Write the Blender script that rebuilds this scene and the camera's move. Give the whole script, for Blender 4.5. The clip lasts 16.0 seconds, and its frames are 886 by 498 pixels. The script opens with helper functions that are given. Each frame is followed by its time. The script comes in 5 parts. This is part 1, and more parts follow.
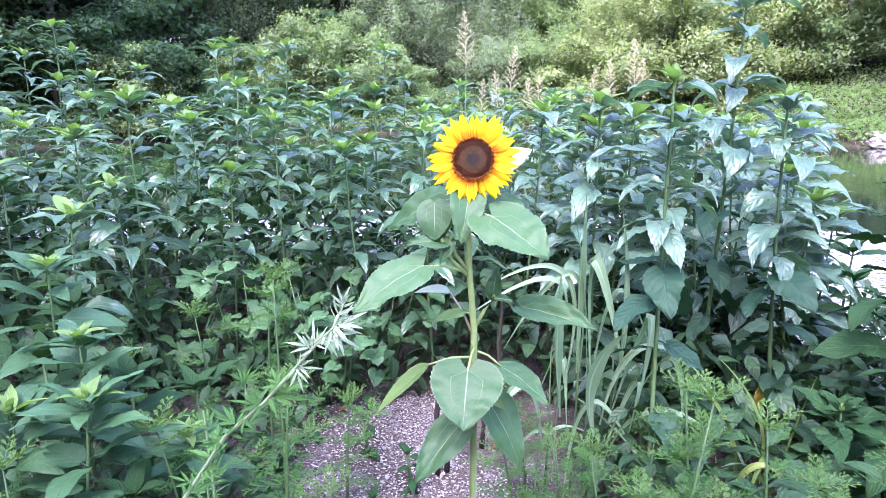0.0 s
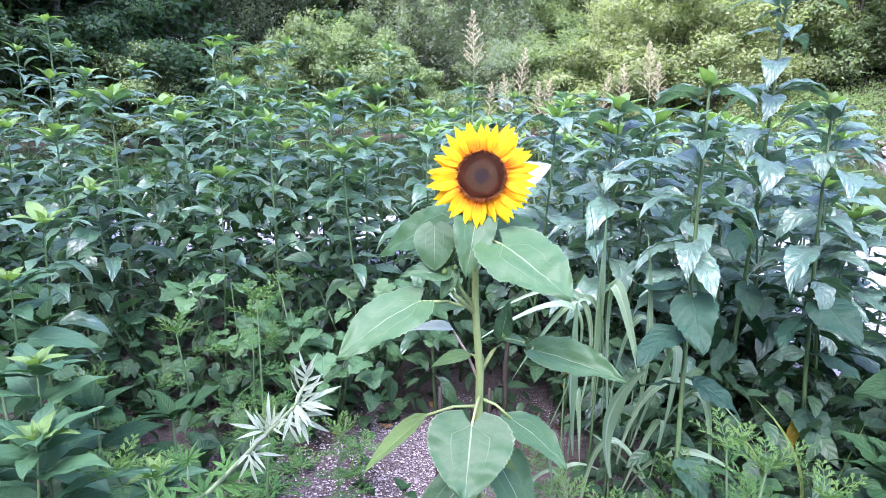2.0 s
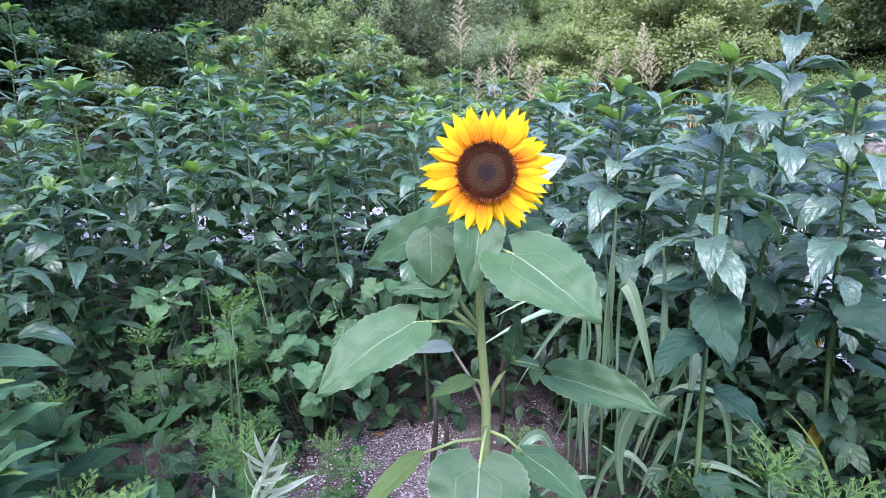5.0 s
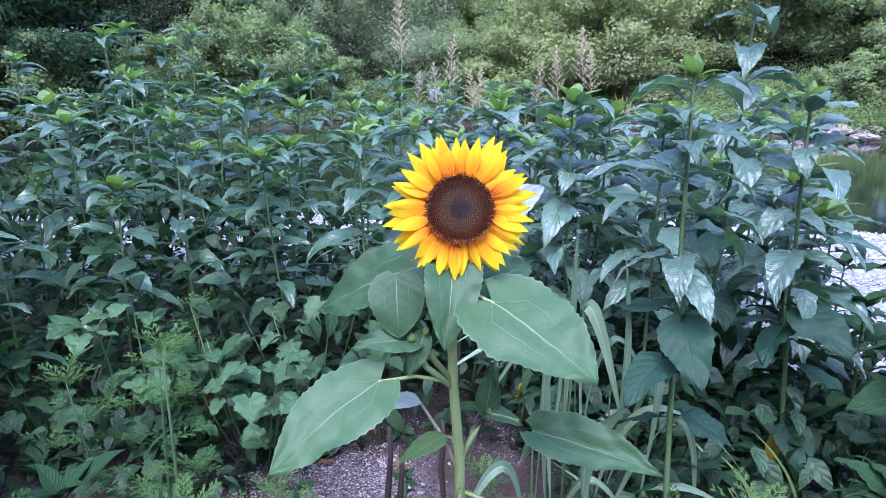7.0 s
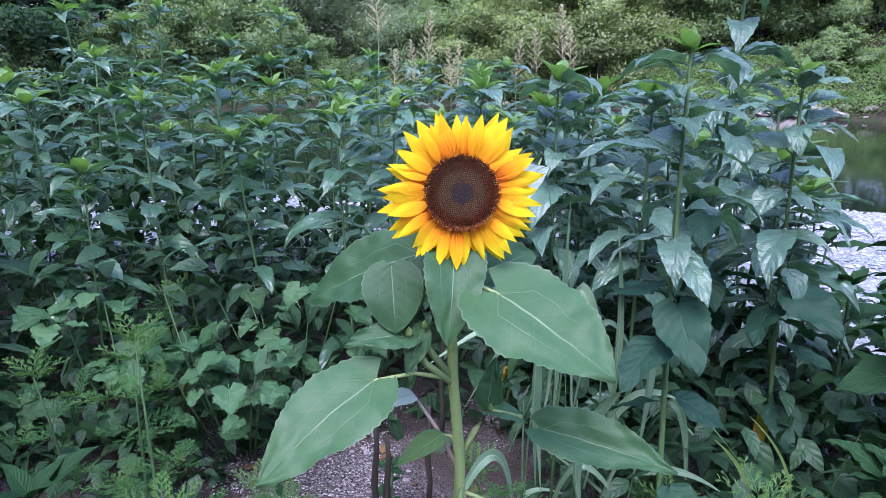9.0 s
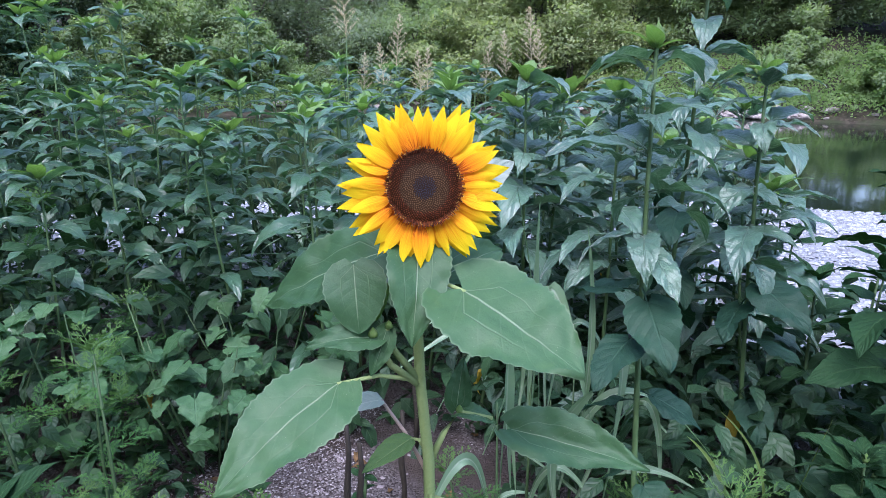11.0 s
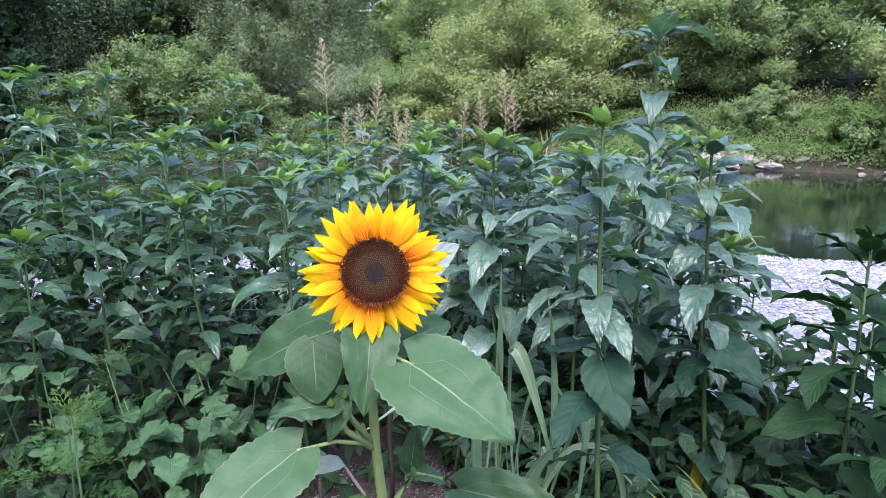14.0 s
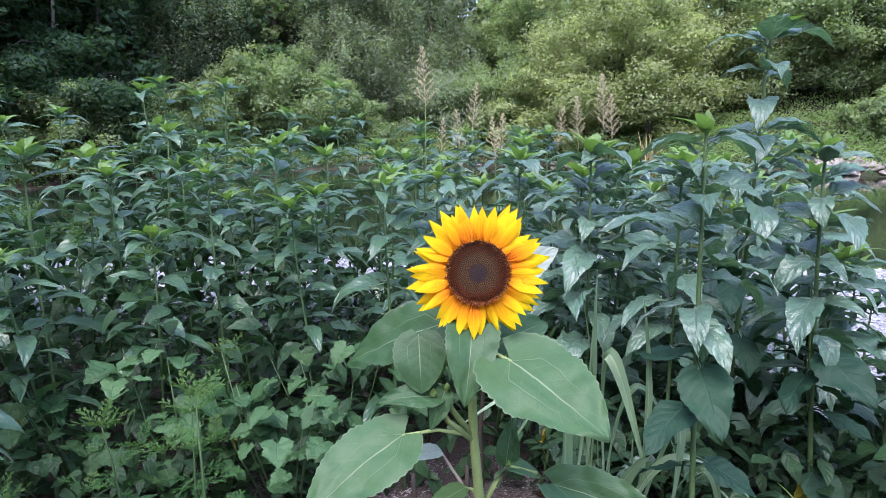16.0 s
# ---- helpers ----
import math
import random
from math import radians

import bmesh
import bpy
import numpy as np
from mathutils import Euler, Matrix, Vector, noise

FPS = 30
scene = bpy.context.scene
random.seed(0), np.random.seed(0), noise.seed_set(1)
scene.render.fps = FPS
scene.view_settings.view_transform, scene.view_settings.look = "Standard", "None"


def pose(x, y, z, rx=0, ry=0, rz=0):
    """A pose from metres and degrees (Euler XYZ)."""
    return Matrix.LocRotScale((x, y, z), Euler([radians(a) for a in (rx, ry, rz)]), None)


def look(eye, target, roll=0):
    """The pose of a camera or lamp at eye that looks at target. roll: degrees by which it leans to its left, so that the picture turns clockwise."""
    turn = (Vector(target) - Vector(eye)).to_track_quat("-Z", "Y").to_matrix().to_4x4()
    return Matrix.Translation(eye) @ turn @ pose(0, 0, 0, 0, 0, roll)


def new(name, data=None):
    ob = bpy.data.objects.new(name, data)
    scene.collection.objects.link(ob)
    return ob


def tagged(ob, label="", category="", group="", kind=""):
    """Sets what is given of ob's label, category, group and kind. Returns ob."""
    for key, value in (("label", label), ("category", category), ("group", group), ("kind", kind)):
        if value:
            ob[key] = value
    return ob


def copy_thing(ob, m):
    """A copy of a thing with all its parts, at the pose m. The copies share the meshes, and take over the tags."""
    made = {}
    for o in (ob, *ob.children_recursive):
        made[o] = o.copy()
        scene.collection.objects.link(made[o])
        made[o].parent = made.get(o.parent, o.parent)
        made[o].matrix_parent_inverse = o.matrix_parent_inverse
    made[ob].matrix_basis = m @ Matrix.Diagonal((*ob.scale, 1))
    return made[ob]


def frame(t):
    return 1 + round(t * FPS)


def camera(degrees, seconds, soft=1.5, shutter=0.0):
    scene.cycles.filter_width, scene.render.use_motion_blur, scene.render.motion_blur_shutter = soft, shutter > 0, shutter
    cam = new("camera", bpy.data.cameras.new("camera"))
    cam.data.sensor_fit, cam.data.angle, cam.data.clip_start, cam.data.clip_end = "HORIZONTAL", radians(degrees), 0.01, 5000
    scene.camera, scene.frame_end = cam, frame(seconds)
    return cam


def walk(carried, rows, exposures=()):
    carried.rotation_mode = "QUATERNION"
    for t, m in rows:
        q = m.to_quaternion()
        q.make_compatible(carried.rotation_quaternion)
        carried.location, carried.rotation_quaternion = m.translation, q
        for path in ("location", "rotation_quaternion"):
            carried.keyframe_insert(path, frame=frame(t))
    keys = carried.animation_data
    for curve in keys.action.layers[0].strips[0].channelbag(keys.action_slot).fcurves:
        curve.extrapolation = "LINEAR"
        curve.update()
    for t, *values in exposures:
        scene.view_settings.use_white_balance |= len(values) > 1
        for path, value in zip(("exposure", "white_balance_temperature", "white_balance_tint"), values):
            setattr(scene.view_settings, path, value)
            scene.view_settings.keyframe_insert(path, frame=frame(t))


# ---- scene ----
cam = camera(69.5, 16.0, soft=0.65)
PATH = [
    (0, (0.024, -0.047, 1.433), (-0.003, 1.896, 0.961), 0.6),
    (0.5, (0.028, 0.012, 1.439), (-0.02, 1.957, 0.976), 0.5),
    (1, (0.026, 0.069, 1.438), (-0.031, 2.014, 0.976), 0.6),
    (1.5, (0.026, 0.114, 1.433), (-0.026, 2.059, 0.971), 1.3),
    (2, (0.026, 0.16, 1.435), (-0.017, 2.105, 0.97), 1.3),
    (2.5, (0.024, 0.184, 1.427), (-0.034, 2.126, 0.951), 1.0),
    (3, (0.019, 0.185, 1.426), (-0.063, 2.123, 0.935), 0.9),
    (3.2, (0.021, 0.192, 1.425), (-0.066, 2.128, 0.93), 0.8),
    (5.3, (-0.002, 0.352, 1.424), (0.03, 2.288, 0.925), 0.6),
    (5.5, (-0.013, 0.362, 1.439), (0.049, 2.297, 0.938), 1.0),
    (6, (-0.021, 0.407, 1.443), (0.088, 2.341, 0.944), 1.7),
    (6.5, (-0.026, 0.437, 1.448), (0.121, 2.368, 0.948), 0.8),
    (7, (-0.028, 0.456, 1.452), (0.16, 2.384, 0.957), 0.5),
    (7.5, (-0.027, 0.471, 1.454), (0.183, 2.395, 0.95), -0.0),
    (8, (-0.031, 0.491, 1.451), (0.19, 2.41, 0.932), 0.3),
    (8.5, (-0.043, 0.508, 1.444), (0.194, 2.419, 0.902), 0.1),
    (8.7, (-0.049, 0.513, 1.444), (0.198, 2.419, 0.891), 0.2),
    (10.8, (-0.048, 0.542, 1.433), (0.297, 2.434, 0.883), 0.8),
    (11, (-0.035, 0.537, 1.429), (0.308, 2.433, 0.891), 0.1),
    (11.5, (-0.025, 0.526, 1.437), (0.363, 2.414, 0.903), 0.2),
    (12, (-0.019, 0.517, 1.445), (0.413, 2.4, 0.929), 0.4),
    (12.5, (-0.01, 0.507, 1.456), (0.454, 2.39, 0.967), 0.4),
    (13, (-0.01, 0.492, 1.47), (0.433, 2.39, 1.023), -0.1),
    (13.5, (-0.008, 0.476, 1.48), (0.417, 2.387, 1.072), -0.0),
    (14, (-0.006, 0.454, 1.486), (0.389, 2.375, 1.095), -0.1),
    (14.5, (-0.007, 0.433, 1.488), (0.355, 2.363, 1.108), -0.3),
    (15, (-0.011, 0.421, 1.49), (0.282, 2.362, 1.106), -0.6),
    (15.5, (-0.02, 0.418, 1.492), (0.186, 2.37, 1.107), -0.7),
    (16, (-0.026, 0.41, 1.493), (0.087, 2.37, 1.115), -0.3),
]
EXPOSURES = [(0.0, 2.74, 5800, 36), (1.5, 2.62, 5800, 36), (3.0, 2.42, 5800, 34), (5.5, 1.99, 5700, 34), (7.0, 1.88, 5300, 37), (8.5, 1.69, 5450, 31), (11.0, 1.58, 5650, 25), (12.5, 1.62, 5950, 25), (14.5, 1.72, 6050, 27), (16.0, 1.70, 6050, 27)]
walk(cam, [(t, look(eye, target, roll)) for t, eye, target, roll in PATH], EXPOSURES)

# ---- world, sun, exposure ----
world = bpy.data.worlds.new("evening_sky")
world.use_nodes = True
scene.world = world
wn = world.node_tree
sky = wn.nodes.new("ShaderNodeTexSky")
sky.sky_type = "NISHITA"
sky.sun_disc = False
SUN_EL, SUN_ROT = 60.0, 205.0
sky.sun_elevation, sky.sun_rotation = radians(SUN_EL), radians(SUN_ROT)
sky.air_density, sky.dust_density = 1.2, 2.0
bg = wn.nodes["Background"]
bg.inputs["Strength"].default_value = 0.15
wn.links.new(sky.outputs["Color"], bg.inputs["Color"])
sun_data = bpy.data.lights.new("sun", "SUN")
sun_data.energy, sun_data.angle, sun_data.color = 1.35, radians(46), (1.0, 0.98, 0.95)
sun = new("sun", sun_data)
_s = Vector((math.sin(radians(SUN_ROT)) * math.cos(radians(SUN_EL)), math.cos(radians(SUN_ROT)) * math.cos(radians(SUN_EL)), math.sin(radians(SUN_EL))))
sun.matrix_world = look(_s * 50, (0, 0, 0))


# ---- materials ----
class Nodes:
    """A material and short ways to add nodes to it."""

    def __init__(self, name, rough=0.5, spec=0.5):
        self.mat = bpy.data.materials.new(name)
        self.mat.use_nodes = True
        self.t = self.mat.node_tree
        self.p = self.t.nodes["Principled BSDF"]
        self.p.inputs["Roughness"].default_value = rough
        self.p.inputs["Specular IOR Level"].default_value = spec

    def add(self, kind, **sets):
        n = self.t.nodes.new(kind)
        for k, v in sets.items():
            n.inputs[k].default_value = v
        return n

    def link(self, a, b):
        self.t.links.new(a, b)

    def math(self, op, a, b=None, c=None):
        n = self.t.nodes.new("ShaderNodeMath")
        n.operation = op
        for i, v in enumerate((a, b, c)):
            if v is None:
                continue
            if isinstance(v, (int, float)):
                n.inputs[i].default_value = v
            else:
                self.link(v, n.inputs[i])
        return n.outputs[0]

    def mix(self, fac, a, b, blend="MIX"):
        n = self.t.nodes.new("ShaderNodeMix")
        n.data_type, n.blend_type = "RGBA", blend
        for i, v in ((0, fac), (6, a), (7, b)):
            if isinstance(v, (int, float)):
                n.inputs[i].default_value = v
            elif isinstance(v, tuple):
                n.inputs[i].default_value = (*v, 1)
            else:
                self.link(v, n.inputs[i])
        return n.outputs[2]

    def noise(self, scale, detail=3, coord="Object", rough=0.55, out="Fac"):
        tc = self.t.nodes.new("ShaderNodeTexCoord")
        n = self.add("ShaderNodeTexNoise", Scale=scale, Detail=detail, Roughness=rough)
        self.link(tc.outputs[coord], n.inputs["Vector"])
        return n.outputs[out]

    def ramp(self, fac, lo, hi):
        n = self.add("ShaderNodeMapRange")
        n.inputs["From Min"].default_value, n.inputs["From Max"].default_value = lo, hi
        self.link(fac, n.inputs["Value"])
        return n.outputs[0]

    def bump(self, height, strength, dist):
        n = self.add("ShaderNodeBump", Strength=strength, Distance=dist)
        self.link(height, n.inputs["Height"])
        self.link(n.outputs[0], self.p.inputs["Normal"])

    def color(self, c):
        if isinstance(c, tuple):
            self.p.inputs["Base Color"].default_value = (*c, 1)
        else:
            self.link(c, self.p.inputs["Base Color"])

    def thin(self, color, amount):
        """Lets light through, as a leaf does."""
        tr = self.t.nodes.new("ShaderNodeBsdfTranslucent")
        if isinstance(color, tuple):
            tr.inputs[0].default_value = (*color, 1)
        else:
            self.link(color, tr.inputs[0])
        mx = self.add("ShaderNodeMixShader", Fac=amount)
        out = self.t.nodes["Material Output"]
        self.link(self.p.outputs[0], mx.inputs[1])
        self.link(tr.outputs[0], mx.inputs[2])
        self.link(mx.outputs[0], out.inputs["Surface"])


def leaf_material(name, dark, light, vein, rough=0.42, spec=0.5, side=7.0, vein_amount=0.7, through_amount=0.22, island=False, puff=0.5, spots=0.0, ribs_amount=0.4, fine_amount=0.35, blotch_scale=18.0, rand_amount=0.65, mid_width=0.055, bump_amount=0.6, sheen=0.0, swell=0.7, palmate=0.0, rim=0.0, blister=0.0, coat=0.0):
    """Leaf blade: midrib and side veins along the UV, blotches, and a tone that differs from leaf to leaf."""
    m = Nodes(name, rough, spec)
    m.p.inputs["Sheen Weight"].default_value, m.p.inputs["Sheen Roughness"].default_value = sheen, 0.35
    m.p.inputs["Coat Weight"].default_value, m.p.inputs["Coat Roughness"].default_value = coat, 0.35
    uv = m.t.nodes.new("ShaderNodeTexCoord")
    sep = m.t.nodes.new("ShaderNodeSeparateXYZ")
    m.link(uv.outputs["UV"], sep.inputs[0])
    au = m.math("ABSOLUTE", m.math("MULTIPLY_ADD", sep.outputs[0], 2.0, -1.0))
    mid = m.math("MULTIPLY", m.ramp(au, mid_width, mid_width * 0.3), m.ramp(sep.outputs[1], 1.05, 0.45))
    wave = m.math("PINGPONG", m.math("MULTIPLY", m.math("MULTIPLY_ADD", au, -0.32, sep.outputs[1]), side), 0.5)
    ribs = m.math("MULTIPLY", m.ramp(wave, 0.07, 0.0), m.ramp(au, 1.0, 0.5))
    veins = m.math("MAXIMUM", mid, m.math("MULTIPLY", ribs, ribs_amount))
    if palmate:
        track = m.math("MULTIPLY", m.math("MINIMUM", m.math("MULTIPLY", sep.outputs[1], 5.0), 1.0), 0.44)
        side_nerve = m.math("MULTIPLY", m.ramp(m.math("ABSOLUTE", m.math("SUBTRACT", au, track)), 0.022, 0.006), m.ramp(sep.outputs[1], 0.7, 0.25))
        veins = m.math("MAXIMUM", veins, m.math("MULTIPLY", side_nerve, palmate))
    if island:
        rnd = m.t.nodes.new("ShaderNodeNewGeometry").outputs["Random Per Island"]
    else:
        rnd = m.t.nodes.new("ShaderNodeObjectInfo").outputs["Random"]
    blotch = m.noise(blotch_scale, 4)
    fac = m.math("ADD", m.math("MULTIPLY", rnd, rand_amount), m.math("MULTIPLY", m.ramp(blotch, 0.25, 0.75), 1.02 - rand_amount))
    base = m.mix(fac, dark, light)
    if spots:
        sp = m.ramp(m.noise(95.0, 2), 0.70, 0.76)
        base = m.mix(m.math("MULTIPLY", sp, spots), base, (0.45, 0.46, 0.36))
    edge = m.ramp(m.noise(7.0, 2), 0.62, 0.8)
    base = m.mix(m.math("MULTIPLY", edge, 0.18), base, (light[0] * 1.6, light[1] * 1.15, light[2] * 0.7))
    col = m.mix(m.math("MULTIPLY", veins, vein_amount), base, vein)
    if rim:
        col = m.mix(m.math("MULTIPLY", m.ramp(au, 0.955, 0.99), rim), col, vein)
    m.color(col)
    fine = m.noise(60.0, 3)
    height = m.math("ADD", m.math("MULTIPLY", wave, puff), m.math("ADD", m.math("ADD", m.math("MULTIPLY", fine, fine_amount), m.math("MULTIPLY", m.noise(6.0, 2), swell)), m.math("MULTIPLY", veins, -0.4)))
    if blister:
        height = m.math("ADD", height, m.math("MULTIPLY", m.noise(15.0, 2), blister))
    m.bump(height, bump_amount, 0.008)
    if through_amount:
        m.thin(m.mix(1.0, col, (1.3, 1.5, 0.7), "MULTIPLY"), through_amount)
    return m.mat


def plain_material(name, a, b, scale=20.0, rough=0.6, spec=0.4, bump=0.3, dist=0.004, island=False, through_amount=0.0, detail=4):
    m = Nodes(name, rough, spec)
    n1, n2 = m.noise(scale, detail), m.noise(scale * 6, 2)
    fac = m.math("ADD", m.math("MULTIPLY", n1, 0.7), m.math("MULTIPLY", n2, 0.3))
    if island:
        fac = m.math("ADD", m.math("MULTIPLY", fac, 0.5), m.math("MULTIPLY", m.t.nodes.new("ShaderNodeNewGeometry").outputs["Random Per Island"], 0.5))
    else:
        fac = m.math("ADD", m.math("MULTIPLY", fac, 0.7), m.math("MULTIPLY", m.t.nodes.new("ShaderNodeObjectInfo").outputs["Random"], 0.3))
    col = m.mix(m.ramp(fac, 0.2, 0.8), a, b)
    m.color(col)
    m.bump(n2, bump, dist)
    if through_amount:
        m.thin(col, through_amount)
    return m.mat


M_LEAF = leaf_material("leaf_blade", (0.036, 0.104, 0.050), (0.100, 0.214, 0.106), (0.19, 0.30, 0.20), 0.30, 1.0, 4.0, 0.22, puff=0.40, bump_amount=0.7, ribs_amount=0.12, sheen=0.24, blister=0.5, coat=0.2, fine_amount=0.12)
# Paler, bluer leaf_blade: reflected sky sheen put into the base colour.
M_LEAF_SKY_SHEEN = leaf_material("leaf_blade_sky_sheen", (0.048, 0.120, 0.078), (0.132, 0.250, 0.168), (0.24, 0.35, 0.27), 0.32, 1.0, 5.0, 0.30, puff=0.55, bump_amount=0.8, ribs_amount=0.2, sheen=0.34, blister=0.65, coat=0.2, fine_amount=0.12)
# Large lower leaves: their shade is put into the base colour.
M_LEAF_BIG_SHADED = leaf_material("leaf_blade_large_shaded", (0.015, 0.052, 0.032), (0.032, 0.090, 0.048), (0.07, 0.14, 0.09), 0.5, 0.3, 6.0, 0.4, 0.16, puff=0.5, ribs_amount=0.2, sheen=0.0)
M_TOP = leaf_material("leaf_young", (0.115, 0.225, 0.062), (0.21, 0.34, 0.095), (0.19, 0.30, 0.12), 0.42, 0.45, 6.0, 0.5, 0.3)
M_HERO = leaf_material("leaf_flower_plant", (0.035, 0.094, 0.039), (0.072, 0.160, 0.066), (0.32, 0.40, 0.27), 0.50, 0.34, 6.0, 0.65, 0.2, spots=0.35, ribs_amount=0.07, puff=0.12, fine_amount=0.10, mid_width=0.03, bump_amount=0.45, swell=0.25, palmate=0.35, rim=0.25)
M_PALE = leaf_material("leaf_pale_back", (0.30, 0.38, 0.32), (0.44, 0.52, 0.45), (0.62, 0.66, 0.55), 0.6, 0.3, 5.0, 0.5, 0.3)
M_LIME = leaf_material("leaf_yellowing", (0.08, 0.165, 0.05), (0.15, 0.25, 0.07), (0.30, 0.40, 0.18), 0.5, 0.4, 5.0, 0.5, 0.3, ribs_amount=0.1)
M_BROAD = leaf_material("leaf_blade_broad", (0.030, 0.090, 0.042), (0.066, 0.160, 0.070), (0.15, 0.25, 0.14), 0.45, 0.4, 6.0, 0.4, 0.2, puff=0.3, ribs_amount=0.2, bump_amount=0.5, swell=0.4, palmate=0.4)
M_VINE = leaf_material("leaf_vine", (0.036, 0.104, 0.040), (0.084, 0.192, 0.070), (0.16, 0.26, 0.15), 0.45, 0.5, 5.0, 0.4, puff=0.15, ribs_amount=0.2)
# Shade under the tall plants is put into this leaf colour.
M_BALSAM_SHADED = leaf_material("leaf_balsam_shaded", (0.013, 0.046, 0.018), (0.029, 0.080, 0.027), (0.08, 0.15, 0.06), 0.6, 0.15, 9.0, 0.4, 0.12)
M_FEATHER = leaf_material("leaf_feathery", (0.044, 0.135, 0.038), (0.088, 0.215, 0.055), (0.12, 0.22, 0.09), 0.6, 0.3, 3.0, 0.1, 0.25)
M_FEATHER_TOP = leaf_material("leaf_feathery_young", (0.09, 0.19, 0.055), (0.14, 0.26, 0.075), (0.2, 0.3, 0.1), 0.6, 0.3, 3.0, 0.1, 0.3)
M_SILVER = leaf_material("leaf_silver", (0.27, 0.36, 0.27), (0.42, 0.50, 0.40), (0.5, 0.55, 0.45), 0.65, 0.25, 3.0, 0.3, 0.25)
M_GRASS = leaf_material("grass_blade", (0.135, 0.24, 0.14), (0.24, 0.36, 0.215), (0.55, 0.62, 0.52), 0.42, 0.5, 0.5, 0.5, 0.25, mid_width=0.18)
M_CULM_BLADE = leaf_material("grass_blade_yellowing", (0.12, 0.20, 0.05), (0.24, 0.32, 0.09), (0.5, 0.55, 0.3), 0.45, 0.4, 0.5, 0.4, 0.3, mid_width=0.15)
# Weed green darkened to carry the deep shade near the ground.
M_WEED_SHADED = leaf_material("leaf_weed_shaded", (0.014, 0.044, 0.020), (0.038, 0.094, 0.036), (0.10, 0.18, 0.08), 0.5, 0.4, 4.0, 0.4, 0.2, island=True)
FAR = dict(island=True, blotch_scale=0.8, rand_amount=0.18)
# Distance haze is put into the bank, yellow and green leaf colours: greyer, paler.
M_BANK = leaf_material("leaf_bank_hazed", (0.135, 0.215, 0.085), (0.25, 0.35, 0.15), (0.1, 0.2, 0.05), 0.75, 0.08, 1.0, 0.1, 0.5, **FAR)
M_TREE_YEL = leaf_material("leaf_yellow_green_hazed", (0.24, 0.29, 0.15), (0.42, 0.47, 0.265), (0.2, 0.3, 0.1), 0.75, 0.08, 1.0, 0.1, 0.5, **FAR)
M_TREE_GREEN = leaf_material("leaf_green_hazed", (0.165, 0.235, 0.13), (0.33, 0.41, 0.235), (0.1, 0.2, 0.05), 0.75, 0.08, 1.0, 0.1, 0.5, **FAR)
M_TREE_DARK = leaf_material("leaf_dark", (0.042, 0.088, 0.056), (0.105, 0.180, 0.105), (0.1, 0.2, 0.05), 0.75, 0.08, 1.0, 0.1, 0.5, **FAR)
M_TREE_GREY = leaf_material("leaf_grey_green", (0.13, 0.18, 0.13), (0.36, 0.43, 0.31), (0.2, 0.3, 0.1), 0.75, 0.08, 1.0, 0.1, 0.5, **FAR)
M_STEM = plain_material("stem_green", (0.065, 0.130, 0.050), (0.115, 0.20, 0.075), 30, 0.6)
# Darker copy of stem_green, with shade put into the colour.
M_STEM_SHADED = plain_material("stem_shaded", (0.040, 0.085, 0.034), (0.075, 0.135, 0.05), 30, 0.6)
M_STEM_HERO = plain_material("stem_hairy", (0.21, 0.30, 0.11), (0.32, 0.40, 0.16), 60, 0.7, 0.3, 0.6, 0.003)
M_STEM_PALE = plain_material("stem_pale", (0.17, 0.26, 0.14), (0.26, 0.36, 0.21), 60, 0.7, 0.3, 0.5, 0.003)
M_STEM_PINK = plain_material("petiole_pink", (0.30, 0.22, 0.20), (0.38, 0.30, 0.24), 60, 0.6)
M_STEM_DARK = plain_material("stem_dead", (0.016, 0.014, 0.011), (0.045, 0.038, 0.028), 40, 0.8)
M_BARK = plain_material("bark", (0.05, 0.045, 0.038), (0.14, 0.125, 0.105), 6, 0.9, 0.2, 0.8, 0.03)
M_BARK_PALE = plain_material("bark_pale", (0.18, 0.15, 0.12), (0.34, 0.30, 0.25), 6, 0.9, 0.2, 0.8, 0.03)
M_PANICLE = plain_material("seed_head", (0.56, 0.49, 0.30), (0.82, 0.73, 0.50), 40, 0.8, 0.2, 0.3, 0.003, True, 0.25)
M_STRAW = plain_material("straw", (0.36, 0.29, 0.14), (0.52, 0.43, 0.22), 40, 0.8, 0.2)
M_GREEN_DISC = plain_material("sepal", (0.09, 0.16, 0.06), (0.15, 0.22, 0.09), 40, 0.6)
M_PEBBLE = plain_material("pebble_grey", (0.085, 0.072, 0.074), (0.48, 0.45, 0.46), 9, 0.8, 0.3, 0.4, 0.003, True)
M_PEBBLE_PIECE = plain_material("pebble_single", (0.09, 0.075, 0.08), (0.40, 0.36, 0.37), 9, 0.8, 0.3, 0.4, 0.003)
M_PEBBLE_PALE = plain_material("pebble_pale", (0.16, 0.17, 0.185), (0.48, 0.50, 0.53), 9, 0.8, 0.3, 0.4, 0.004, True)
M_ROCK = plain_material("rock_pale", (0.28, 0.24, 0.22), (0.62, 0.55, 0.51), 3, 0.9, 0.2, 0.9, 0.05)


